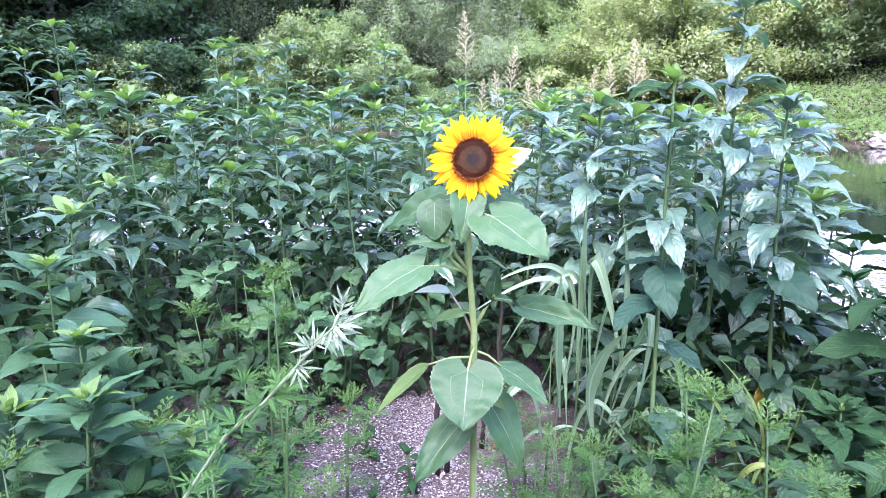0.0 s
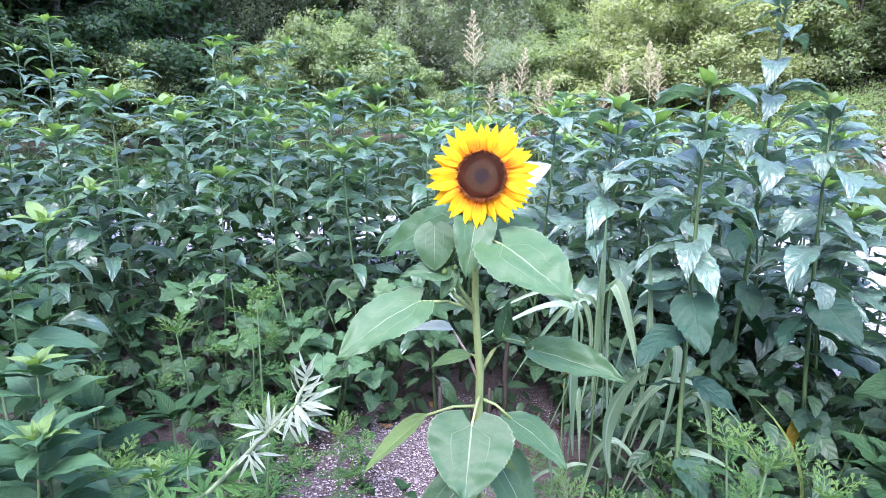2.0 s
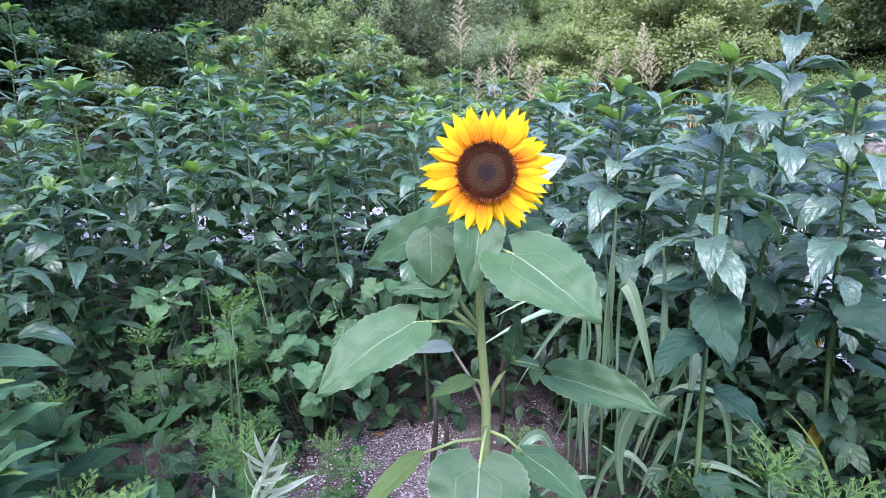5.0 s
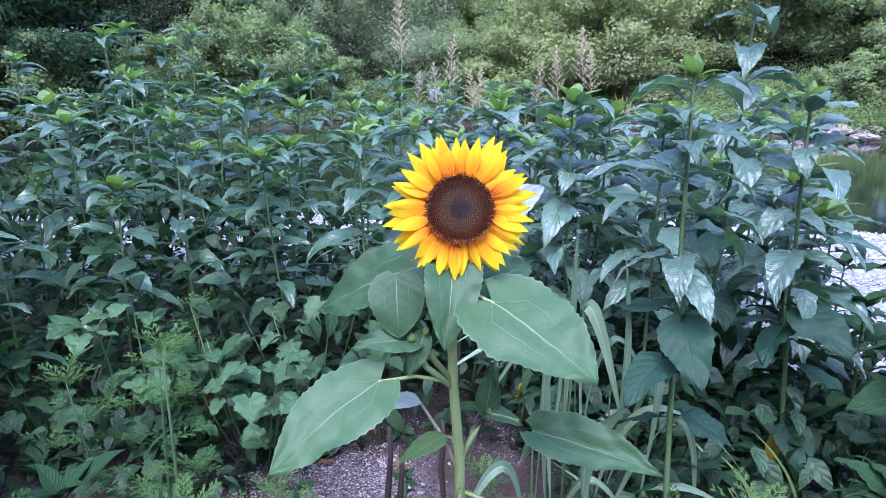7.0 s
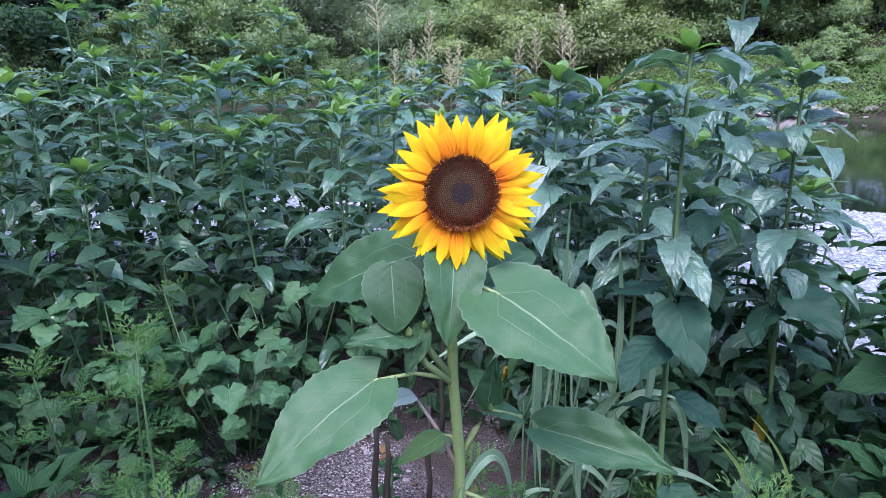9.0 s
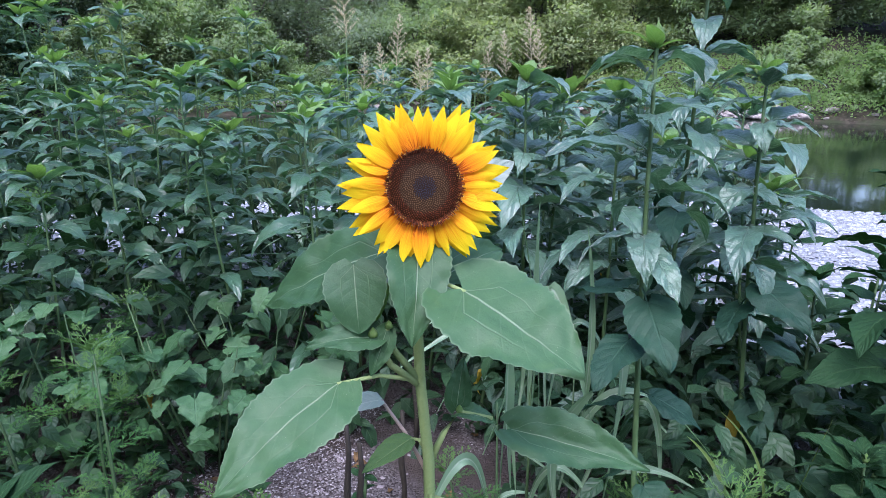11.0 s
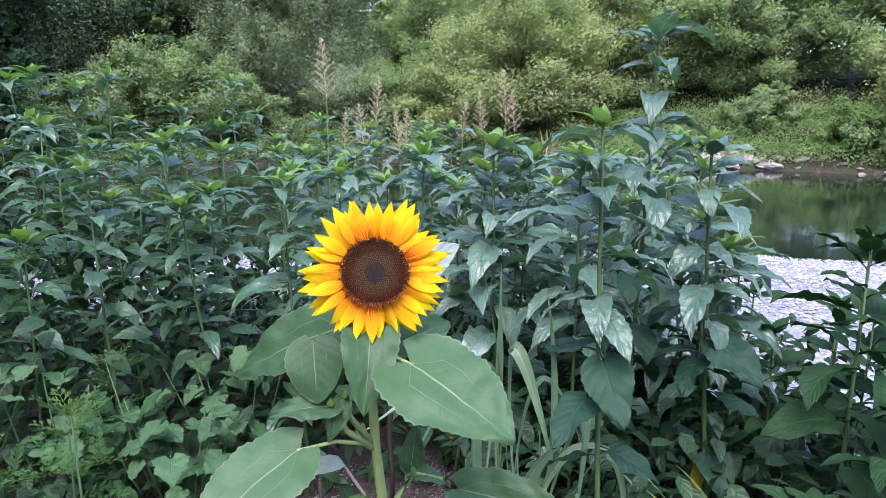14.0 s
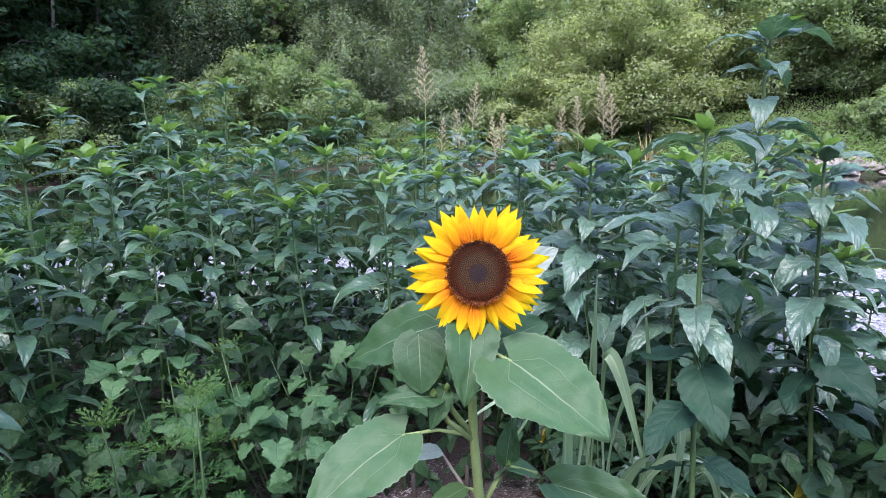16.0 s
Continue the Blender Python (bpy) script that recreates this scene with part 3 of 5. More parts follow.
    hang(6, (0.058, 1.205, 1.252), (0.043, 1.125, 1.165), (0.05, -0.90, 0.42), LEAF_HERO, 1.02, (0.060, 1.205, 1.268))
    hang(7, (-0.012, 1.222, 1.222), (-0.010, 1.190, 1.152), (-0.1, -0.85, 0.52), LEAF_HERO_ROUND, 0.98)
    hang(8, (0.030, 1.250, 1.228), (-0.125, 1.330, 1.145), (-0.3, -0.50, 0.80), LEAF_HERO, 0.85, (0.058, 1.220, 1.225))
    hang(9, (0.090, 1.215, 1.205), (0.178, 1.268, 1.228), (0.0, -0.75, 0.65), LEAF_HERO, 0.80, (0.058, 1.219, 1.19))
    hang(10, (0.112, 1.252, 1.012), (0.122, 1.260, 1.078), (-0.3, -0.95, 0.1), LEAF_HERO, 0.85)
    hang(11, (0.112, 1.248, 1.010), (0.152, 1.205, 1.024), (0.2, -0.4, 0.9), LEAF_HERO, 0.95)
    hang(12, (0.055, 1.250, 0.980), (-0.012, 1.190, 0.975), (0.0, -0.45, 0.9), LEAF_LIME, 0.75, (0.072, 1.236, 0.965))
    hang(13, (0.022, 1.295, 1.012), (-0.050, 1.245, 1.028), (0.0, -0.5, 0.87), LEAF_HERO_PALE, 0.55, (0.074, 1.238, 0.93))
    hang(14, (0.012, 1.205, 1.140), (-0.066, 1.185, 1.150), (0.0, -0.55, 0.83), LEAF_HERO, 0.78)
    hang(15, (0.022, 1.205, 1.150), (0.002, 1.185, 1.102), (0.1, -0.93, 0.3), LEAF_HERO, 0.85)
    hang(16, (0.105, 1.225, 0.790), (0.190, 1.175, 0.660), (0.5, -0.70, 0.5), LEAF_HERO, 1.02, (0.08, 1.245, 0.79))
    hang(17, (0.055, 1.215, 0.745), (-0.045, 1.140, 0.640), (-0.3, -0.75, 0.6), LEAF_HERO, 0.85, (0.08, 1.245, 0.75))
    hang(18, (0.075, 1.225, 0.790), (0.015, 1.165, 0.795), (0.0, -0.4, 0.9), LEAF_LIME, 1.3, (0.08, 1.245, 0.785))
    hang(19, (0.095, 1.225, 0.800), (0.140, 1.165, 0.800), (0.0, -0.4, 0.9), LEAF_LIME, 1.0, (0.08, 1.245, 0.795))
    hang(20, (0.105, 1.255, 1.290), (0.185, 1.280, 1.322), (0.1, -0.85, 0.5), LEAF_HERO_PALE, 1.0, (0.062, 1.222, 1.275))
    hang(21, (0.000, 1.215, 1.150), (0.032, 1.220, 1.205), (0.1, -0.95, 0.1), LEAF_LIME, 0.6)
    # side shoots with young buds
    for line2 in ([(0.058, 1.222, 1.07), (0.025, 1.205, 1.105), (0.006, 1.203, 1.142)], [(0.057, 1.222, 1.078), (0.03, 1.21, 1.12), (0.022, 1.206, 1.15)], [(0.075, 1.238, 0.950), (0.095, 1.246, 0.985), (0.115, 1.248, 1.012), (0.150, 1.214, 1.018)]):
        gg = Geo()
        gg.tube([Vector(p) - o for p in line2], [0.0048, 0.004] + [0.003] * (len(line2) - 2), 7)
        part("side_shoot", gg.mesh("side_shoot", M_STEM_HERO), root)
    for p, s in (((0.006, 1.200, 1.142), 0.012), ((0.024, 1.203, 1.150), 0.010), ((0.115, 1.246, 1.012), 0.010)):
        part("bud", BUD, root, Matrix.Translation(Vector(p) - o) @ Matrix.Diagonal((s, s, s, 1)), "closed green flower bud")
    # the head: +Z of this empty is the way the flower faces
    face = Vector((-0.10, -0.985, 0.14)).normalized()
    mz = face.to_track_quat("Z", "Y").to_matrix().to_4x4()
    g = Geo()
    prof = [(0.0, 0.006), (0.012, 0.0055), (0.024, 0.004), (0.034, 0.001), (0.040, -0.004), (0.040, -0.012), (0.026, -0.022), (0.010, -0.030)]
    seg = 32
    vs = [(r * math.cos(6.2832 * s / seg), r * math.sin(6.2832 * s / seg), z) for r, z in prof for s in range(seg)]
    fs = [(i * seg + s, (i + 1) * seg + s, (i + 1) * seg + (s + 1) % seg, i * seg + (s + 1) % seg) for i in range(len(prof) - 1) for s in range(seg)]
    g.faces(vs, fs)
    hm = Matrix.Translation(Vector((0.063, 1.188, 1.312)) - o) @ mz
    head = part("flower_head", g.mesh("flower_head", M_DISC), root, hm, "dark brown sunflower disc with petals")
    rr = random.Random(11)
    rings = {"floret_ring": Geo(), "floret_field": Geo(), "disc_centre": Geo(), "pollen": Geo()}
    for k in range(1100):
        r = 0.0395 * math.sqrt((k + 0.5) / 1100)
        a = k * 2.399963
        z = 0.006 - 0.0062 * (r / 0.037) ** 2
        outer = r > 0.0255
        rim = r > 0.0345
        hgt = 0.0062 if rim else (0.0042 if outer else 0.0016)
        hgt *= rr.uniform(0.7, 1.3)
        wd = 0.00085 if outer else 0.00108
        c = Vector((r * math.cos(a), r * math.sin(a), z))
        lean = Vector((math.cos(a), math.sin(a), 0)) * (0.0035 if rim else 0.0008) * rr.uniform(0.3, 1.2)
        top = c + Vector((0, 0, hgt)) + lean
        vs = [tuple(c + Vector((wd * math.cos(q), wd * math.sin(q), -0.001))) for q in (0, 1.57, 3.14, 4.71)] + [tuple(top + Vector((0.5 * wd * math.cos(q), 0.5 * wd * math.sin(q), 0))) for q in (0, 1.57, 3.14, 4.71)]
        key = "floret_ring" if outer else ("floret_field" if r > 0.0115 else "disc_centre")
        rings[key].faces(vs, [(0, 1, 5, 4), (1, 2, 6, 5), (2, 3, 7, 6), (3, 0, 4, 7), (4, 5, 6, 7)])
        if rim and rr.random() < 0.45:
            e = 0.0007
            q = top + Vector((0, 0, 0.0006))
            rings["pollen"].faces([tuple(q + Vector(d) * e) for d in ((1, 0, 0), (0, 1, 0), (-1, 0, 0), (0, -1, 0), (0, 0, 1), (0, 0, -1))], [(0, 1, 4), (1, 2, 4), (2, 3, 4), (3, 0, 4), (1, 0, 5), (2, 1, 5), (3, 2, 5), (0, 3, 5)])
    mats = {"floret_ring": M_FLORET, "floret_field": M_FLORET_IN, "disc_centre": M_FLORET_MID, "pollen": M_POLLEN}
    for key, gg in rings.items():
        tagged(part(key, gg.mesh(key, mats[key], smooth=False), head), kind="stuff")
    petals = []
    for k in range(6):
        gg = Geo()
        gg.blade(I4, 1.0, 0.27 + 0.04 * (k % 3), n=12, cols=3, peak=0.80, sharp=0.98, fold=-0.25 + 0.12 * (k % 4), bend=0.10 + 0.16 * (k % 3), wave=0.03, rng=rr, twist=0.25 * (k % 3 - 1))
        petals.append(gg.mesh("petal", M_PETAL))
    for k in range(54):
        back = k % 2
        a = k * 360 / 54 + rr.uniform(-4, 4)
        ln = rr.uniform(0.042, 0.057) + 0.003 * back
        el = rr.uniform(2, 16) - 6 * back
        m = pose(0, 0, 0, 0, 0, a) @ Matrix.Translation((0, 0.0365, -0.004 - 0.003 * back)) @ pose(0, 0, 0, el, rr.uniform(-16, 16), rr.uniform(-7, 7)) @ Matrix.Diagonal((ln * rr.uniform(0.9, 1.15), ln, ln, 1))
        part("petal", petals[k % 6], head, m)
    sep = Geo()
    for k in range(22):
        sep.blade(pose(0, 0, 0, 0, 0, k * 360 / 22) @ Matrix.Translation((0, 0.028, -0.016)) @ pose(0, 0, 0, rr.uniform(-25, 5), 0, 0), 0.035, 0.016, n=4, cols=1, peak=0.7, fold=0.3, rng=rr)
    part("calyx", sep.mesh("calyx", M_GREEN_DISC), head, I4, "green pointed sepals")


sunflower_in_bloom()


# ---- sunflower plants not yet in bloom ----
def budding_sunflower(x, y, h, seed, leaf=0.17, kind=LEAF, nodes=9, low=0.25, label="", lean=0.09, top=0.135, droop=-12):
    r = random.Random(seed)
    z0 = float(land(x, y)) - 0.02
    root = plant_root("sunflower_plant", x, y, z0, label or "leafy green sunflower plant without flowers, in a thicket", "sunflower", "unopened sunflower plants", r.uniform(0, 360))
    leaf *= r.uniform(0.84, 1.18)
    h = h - z0
    bx, by = r.uniform(-lean, lean) * h, r.uniform(-lean, lean) * h

    def at(t):
        return Vector((bx * (t - 1) * (1.5 - t) , by * (t - 1) * (1.5 - t), h * t))

    hs = h - top * (0.30 if kind is LEAF_BIG else 0.42)

    def pt(t):
        p = at(t)
        return Vector((p.x, p.y, hs * t))

    g = Geo()
    rad = 0.0036 + 0.0036 * h
    ts = (0, 0.2, 0.4, 0.6, 0.8, 1.0)
    g.tube([pt(t) for t in ts], [rad * (1 - 0.55 * t) for t in ts], 6)
    part("stem", g.mesh("stem", M_STEM), root)
    az = r.uniform(0, 180)
    for k in range(nodes):
        f = k / (nodes - 1)
        t = low + (0.97 - low) * f ** 0.72
        size = leaf * (0.82 + 0.5 * math.sin(math.pi * (0.25 + 0.6 * f))) * (1.0 - 0.22 * f ** 3)
        turns = (0, 180) if f < 0.35 else (0, 120, 240)
        if kind is LEAF_BIG and f <= 0.42:
            size *= 0.80
        for s in turns:
            if r.random() < 0.06:
                continue
            el = droop + 12 + (22 - droop) * f ** 1.1 + r.uniform(-16, 16)
            # Tall plants: shade-coloured leaves low down, sheen-coloured ones above.
            part("leaf", r.choice(LEAF_SKY_SHEEN if kind is LEAF_BIG and f > 0.36 else kind), root, spin(pt(min(0.985, t + r.uniform(-0.045, 0.03))), az + s + r.uniform(-22, 22), el, size * r.uniform(0.75, 1.15), r.uniform(-25, 25)))
        az += 70 + r.uniform(-20, 20)
    tip = pt(1.0)
    young = 0.52 if kind is LEAF_BIG else 1.0
    for k in range(4):
        part("leaf", r.choice(LEAF_SKY_SHEEN if kind is LEAF_BIG else kind), root, spin(tip - Vector((0, 0, 0.035)), k * 90 + az + r.uniform(-18, 18), r.uniform(14, 40), top * (0.85 if kind is LEAF_BIG else 1.25) * r.uniform(0.85, 1.2), r.uniform(-15, 15)))
    # Low shaded plants keep the darkened leaf colour up to the tip.
    for k in range(4):
        part("leaf", r.choice(LEAF_SHADED if kind is LEAF_SHADED else LEAF_TOP), root, spin(tip - Vector((0, 0, 0.01)), k * 90 + 45 + az + r.uniform(-20, 20), r.uniform(34, 58), top * 0.95 * young * r.uniform(0.8, 1.15), r.uniform(-15, 15)), "bright green young leaf")
    for k in range(2):
        part("leaf", r.choice(LEAF_SHADED if kind is LEAF_SHADED else LEAF_TOP), root, spin(tip, k * 180 + az + r.uniform(-20, 20), r.uniform(62, 80), top * 0.55 * young * r.uniform(0.8, 1.1)), "bright green young leaf")
    if r.random() < 0.3:
        part("leaf", r.choice(YELLOW_LEAF), root, spin(pt(low * 0.9), r.uniform(0, 360), -50, leaf * 0.7), "yellow withering leaf")
    part("bud", BUD, root, Matrix.Translation(tip) @ Matrix.Diagonal((top * 0.2, top * 0.2, top * 0.26, 1)), "bright green closed bud")
    return root


# x, y, height, leaf, shape, nodes, start of leaves
NEAR_RIGHT = [
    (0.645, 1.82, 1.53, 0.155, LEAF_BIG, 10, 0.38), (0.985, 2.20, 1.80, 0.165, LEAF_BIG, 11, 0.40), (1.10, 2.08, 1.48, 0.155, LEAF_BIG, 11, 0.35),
    (1.47, 1.88, 1.20, 0.18, LEAF_SHADED, 9, 0.15), (1.36, 1.58, 0.86, 0.16, LEAF_SHADED, 7, 0.15), (1.68, 1.72, 0.98, 0.17, LEAF_SHADED, 8, 0.15),
    (1.80, 2.15, 0.92, 0.16, LEAF_SHADED, 7, 0.15), (1.12, 1.60, 0.62, 0.14, LEAF_SHADED, 6, 0.15), (1.54, 2.78, 1.35, 0.17, LEAF_SKY_SHEEN, 9, 0.3),
    (0.66, 2.86, 1.36, 0.17, LEAF_SKY_SHEEN, 9, 0.25), (0.80, 2.74, 1.40, 0.165, LEAF_SKY_SHEEN, 13, 0.25), (0.45, 3.05, 1.41, 0.17, LEAF_SKY_SHEEN, 9, 0.25),
    (0.62, 2.62, 1.46, 0.165, LEAF_SKY_SHEEN, 13, 0.25), (1.45, 2.45, 1.10, 0.17, LEAF_SKY_SHEEN, 9, 0.25), (1.62, 2.60, 1.02, 0.17, LEAF_SKY_SHEEN, 9, 0.2), (1.30, 2.40, 1.22, 0.17, LEAF_SKY_SHEEN, 10, 0.25),
]
NEAR_LEFT = [
    (-1.47, 2.72, 1.09, 0.18, LEAF, 8, 0.3), (-1.46, 2.37, 1.02, 0.18, LEAF, 8, 0.25), (-1.04, 2.99, 1.12, 0.17, LEAF, 9, 0.25),
    (-2.84, 4.14, 0.97, 0.17, LEAF, 8, 0.2), (-0.51, 3.10, 1.22, 0.17, LEAF, 9, 0.2), (-0.91, 3.63, 1.20, 0.17, LEAF, 9, 0.2),
    (-0.58, 3.87, 1.0, 0.17, LEAF, 9, 0.2), (-0.10, 3.76, 1.31, 0.17, LEAF, 9, 0.2), (-0.12, 3.06, 1.31, 0.17, LEAF, 9, 0.2),
    (0.11, 3.14, 1.34, 0.17, LEAF, 9, 0.2), (0.02, 3.51, 1.30, 0.17, LEAF, 9, 0.2), (-0.66, 3.60, 1.46, 0.17, LEAF, 10, 0.2),
    (-0.49, 4.19, 1.39, 0.17, LEAF, 9, 0.2),
]
FARTHER = [
    (-0.80, 4.82, 1.63, 0.17, LEAF, 10, 0.2), (-0.53, 5.2, 1.82, 0.17, LEAF, 10, 0.2), (-1.24, 4.96, 1.83, 0.17, LEAF, 10, 0.2),
    (-1.49, 5.17, 1.76, 0.17, LEAF, 10, 0.2), (-1.62, 4.85, 1.84, 0.17, LEAF, 10, 0.2), (-1.66, 4.60, 1.78, 0.17, LEAF, 10, 0.2),
    (-3.10, 5.14, 1.98, 0.18, LEAF, 11, 0.2), (-3.60, 5.5, 1.78, 0.18, LEAF, 11, 0.2), (-2.60, 5.45, 1.66, 0.17, LEAF, 9, 0.2),
    (0.94, 4.72, 1.50, 0.17, LEAF_SKY_SHEEN, 9, 0.2), (0.67, 4.15, 1.43, 0.17, LEAF_SKY_SHEEN, 9, 0.2), (1.20, 3.1, 1.40, 0.16, LEAF_SKY_SHEEN, 12, 0.25),
    (1.02, 2.62, 1.40, 0.165, LEAF_SKY_SHEEN, 13, 0.25), (0.86, 2.42, 1.42, 0.16, LEAF_SKY_SHEEN, 12, 0.25),
]
NEAR = NEAR_RIGHT + NEAR_LEFT + FARTHER
for k, (x, y, h, lf, kind, nd, low) in enumerate(NEAR):
    lab = "tall unopened sunflower with large heart-shaped leaves, lower ones darkened for shade" if kind is LEAF_BIG else ("low unopened sunflower with broad leaves, shade put into their colour" if kind is LEAF_SHADED else "")
    budding_sunflower(x, y, h, 100 + k, lf, kind, nd, low, lab, droop=-40 if kind is LEAF_BIG else -12, top=(0.20 if h > 1.7 else 0.165) if kind is LEAF_BIG else (0.085 if kind is LEAF_SHADED else 0.135))


for k, (x, y, h, lf) in enumerate(((-1.02, 1.62, 0.80, 0.15), (-0.89, 1.41, 0.72, 0.14), (-1.30, 1.95, 0.92, 0.16), (-1.12, 1.45, 0.66, 0.14), (-0.74, 1.62, 0.50, 0.12))):
    budding_sunflower(x, y, h, 260 + k, lf, LEAF_BROAD, 6, 0.3, "low young sunflower plant with bright upright top leaves", top=0.095)


def thicket():
    r = random.Random(21)
    spots = [(a, b) for a, b, *_ in NEAR]
    tries = 0
    while len(spots) < 168 and tries < 9000:
        tries += 1
        x, y = r.uniform(-5.2, 2.6), r.uniform(2.0, 5.7)
        front = np.interp(x, (-5, -1.9, -1.2, -0.6, 0.35, 0.45, 0.8, 1.4), (2.6, 2.9, 3.0, 3.15, 3.1, 2.7, 2.4, 2.2))
        if y < front or x > 0.62 * (y - 0.43) or (x > 0.9 and y > 4.6) or abs(x / y) > 1.0:
            continue
        if min((x - a) ** 2 + (y - b) ** 2 for a, b in spots) < (0.22 + 0.02 * y) ** 2:
            continue
        if y > 3.3 and abs(x / y + 0.49) < 0.055:
            continue
        spots.append((x, y))
        h = np.interp(x, (-5, -3.2, -2.2, -1.5, -0.6, 0.2, 1.5), (1.66, 1.58, 1.12, 1.34, 1.28, 1.22, 1.25)) + r.uniform(-0.12, 0.08)
        # Plants on the right take the leaves with painted sky sheen.
        budding_sunflower(x, y, float(h) + 0.08 + 0.10 * max(0.0, y - 3.6), 500 + len(spots), 0.18, LEAF_SKY_SHEEN if x > 0.25 else LEAF, 10, 0.12)


thicket()


# ---- feathery weeds ----
def ragweed(x, y, h, seed, size=0.13, nodes=8, bushy=0):
    r = random.Random(seed)
    z0 = float(land(x, y)) - 0.02
    root = plant_root("ragweed", x, y, z0, "feathery green ragweed plant with a light green tip", "weed", "feathery ragweeds", r.uniform(0, 360))
    h -= z0
    bend = Vector((r.uniform(-0.07, 0.07), r.uniform(-0.07, 0.07), 0))

    def pt(t):
        return bend * (t * t) + Vector((0, 0, (h - 0.05) * t))

    g = Geo()
    g.tube([pt(t) for t in (0, 0.25, 0.5, 0.75, 1)], [0.006, 0.0052, 0.0045, 0.0035, 0.002], 6)
    part("stem", g.mesh("stem", M_STEM_SHADED), root)
    az = r.uniform(0, 90)
    for k in range(nodes):
        f = k / (nodes - 1)
        t = 0.22 + 0.74 * f
        for s in (0, 180):
            part("leaf", r.choice(FEATHER), root, spin(pt(t), az + s + r.uniform(-20, 20), -5 + 40 * f + r.uniform(-15, 15), size * 0.85 * (1.15 - 0.45 * f) * r.uniform(0.85, 1.2), r.uniform(-20, 20)))
        az += 90 + r.uniform(-15, 15)
        if k % 2 and f < 0.9:
            a = r.uniform(0, 360)
            for q in range(4 + bushy):
                part("leaf", r.choice(FEATHER_TOP if q > 2 else FEATHER), root, spin(pt(t) + Vector((0.09 * math.sin(radians(-a)), 0.09 * math.cos(radians(-a)), 0.07)), a + q * 90 + 20 * (q // 4), r.uniform(10, 55), size * r.uniform(0.5, 0.7)))
    for k in range(6):
        part("leaf", r.choice(FEATHER_TOP), root, spin(pt(1.0), k * 60 + az, r.uniform(28, 62), size * 0.7))


for k, (x, y, h, s) in enumerate([
    (-0.52, 1.84, 0.90, 0.12), (-0.62, 2.04, 0.80, 0.12), (-0.76, 2.88, 0.66, 0.13), (-0.46, 1.62, 0.66, 0.12), (-0.70, 1.50, 0.62, 0.13), (-0.34, 1.98, 0.42, 0.11),
    (0.47, 1.06, 0.90, 0.13), (0.58, 1.20, 0.84, 0.13), (0.40, 1.22, 0.72, 0.12), (0.74, 1.18, 0.80, 0.13), (0.92, 1.10, 0.84, 0.13), (0.30, 1.98, 0.48, 0.11), (0.24, 1.80, 0.42, 0.10), (0.36, 1.62, 0.46, 0.11), (0.62, 1.66, 0.50, 0.11),
    (-1.55, 3.35, 1.05, 0.15), (-1.85, 3.60, 1.12, 0.15), (-1.25, 3.30, 0.95, 0.14), (-2.15, 3.75, 1.10, 0.15), (-0.95, 2.35, 0.62, 0.13), (-1.10, 1.95, 0.55, 0.13),
    (-0.80, 1.12, 0.55, 0.12), (-0.55, 1.10, 0.50, 0.12), (-1.0, 1.25, 0.6, 0.12), (-0.30, 1.45, 0.40, 0.10), (-2.3, 3.2, 0.95, 0.15)]):
    near = 0.35 < x < 1.0 and y < 1.3
    ragweed(x, y, h, 900 + k, s * (0.85 if near else 1.05), 13 if near else 8, 6 if near else (3 if -0.85 < x < -0.25 and y < 2.1 else 0))


# ---- broad-leaved young plants by the path ----
def balsam(x, y, h, seed, leaf=0.17):
    r = random.Random(seed)
    z0 = float(land(x, y)) - 0.02
    root = plant_root("balsam_plant", x, y, z0, "low broad-leaved green plant with toothed leaves", "plant", "low broad-leaved plants", r.uniform(0, 360))
    h -= z0
    g = Geo()
    g.tube([(0, 0, 0), (0.01, 0, h * 0.5), (0.0, 0.01, h)], [0.008, 0.007, 0.004], 6)
    part("stem", g.mesh("stem", M_STEM_SHADED), root)
    az = r.uniform(0, 90)
    n = max(4, int(h / 0.10))
    for k in range(n):
        f = k / (n - 1)
        t = 0.2 + 0.78 * f
        for s in (0, 180):
            part("leaf", r.choice(LEAF_BALSAM), root, spin(Vector((0.005, 0, h * t)), az + s + r.uniform(-20, 20), -22 + 50 * f + r.uniform(-14, 14), leaf * (1.1 - 0.25 * f) * r.uniform(0.85, 1.15), r.uniform(-15, 15)))
        az += 90 + r.uniform(-20, 20)
    for k in range(4):
        part("leaf", r.choice(LEAF_BALSAM), root, spin(Vector((0, 0.01, h)), k * 90 + az, r.uniform(35, 65), leaf * 0.6))


for k, (x, y, h) in enumerate([(-1.23, 1.78, 0.62), (-0.95, 1.72, 0.58), (-1.62, 2.55, 0.60), (-1.35, 2.15, 0.66), (-0.82, 1.92, 0.46), (-1.55, 1.95, 0.80), (-1.9, 2.4, 0.95), (-2.05, 2.85, 1.0), (-1.2, 1.28, 0.62), (-0.80, 1.42, 0.40),
                             (1.55, 2.30, 0.75), (1.75, 2.05, 0.72), (1.95, 2.45, 0.72), (1.42, 2.55, 0.85), (1.85, 2.8, 0.75), (2.2, 2.7, 0.7)]):
    balsam(x, y, h, 1300 + k)


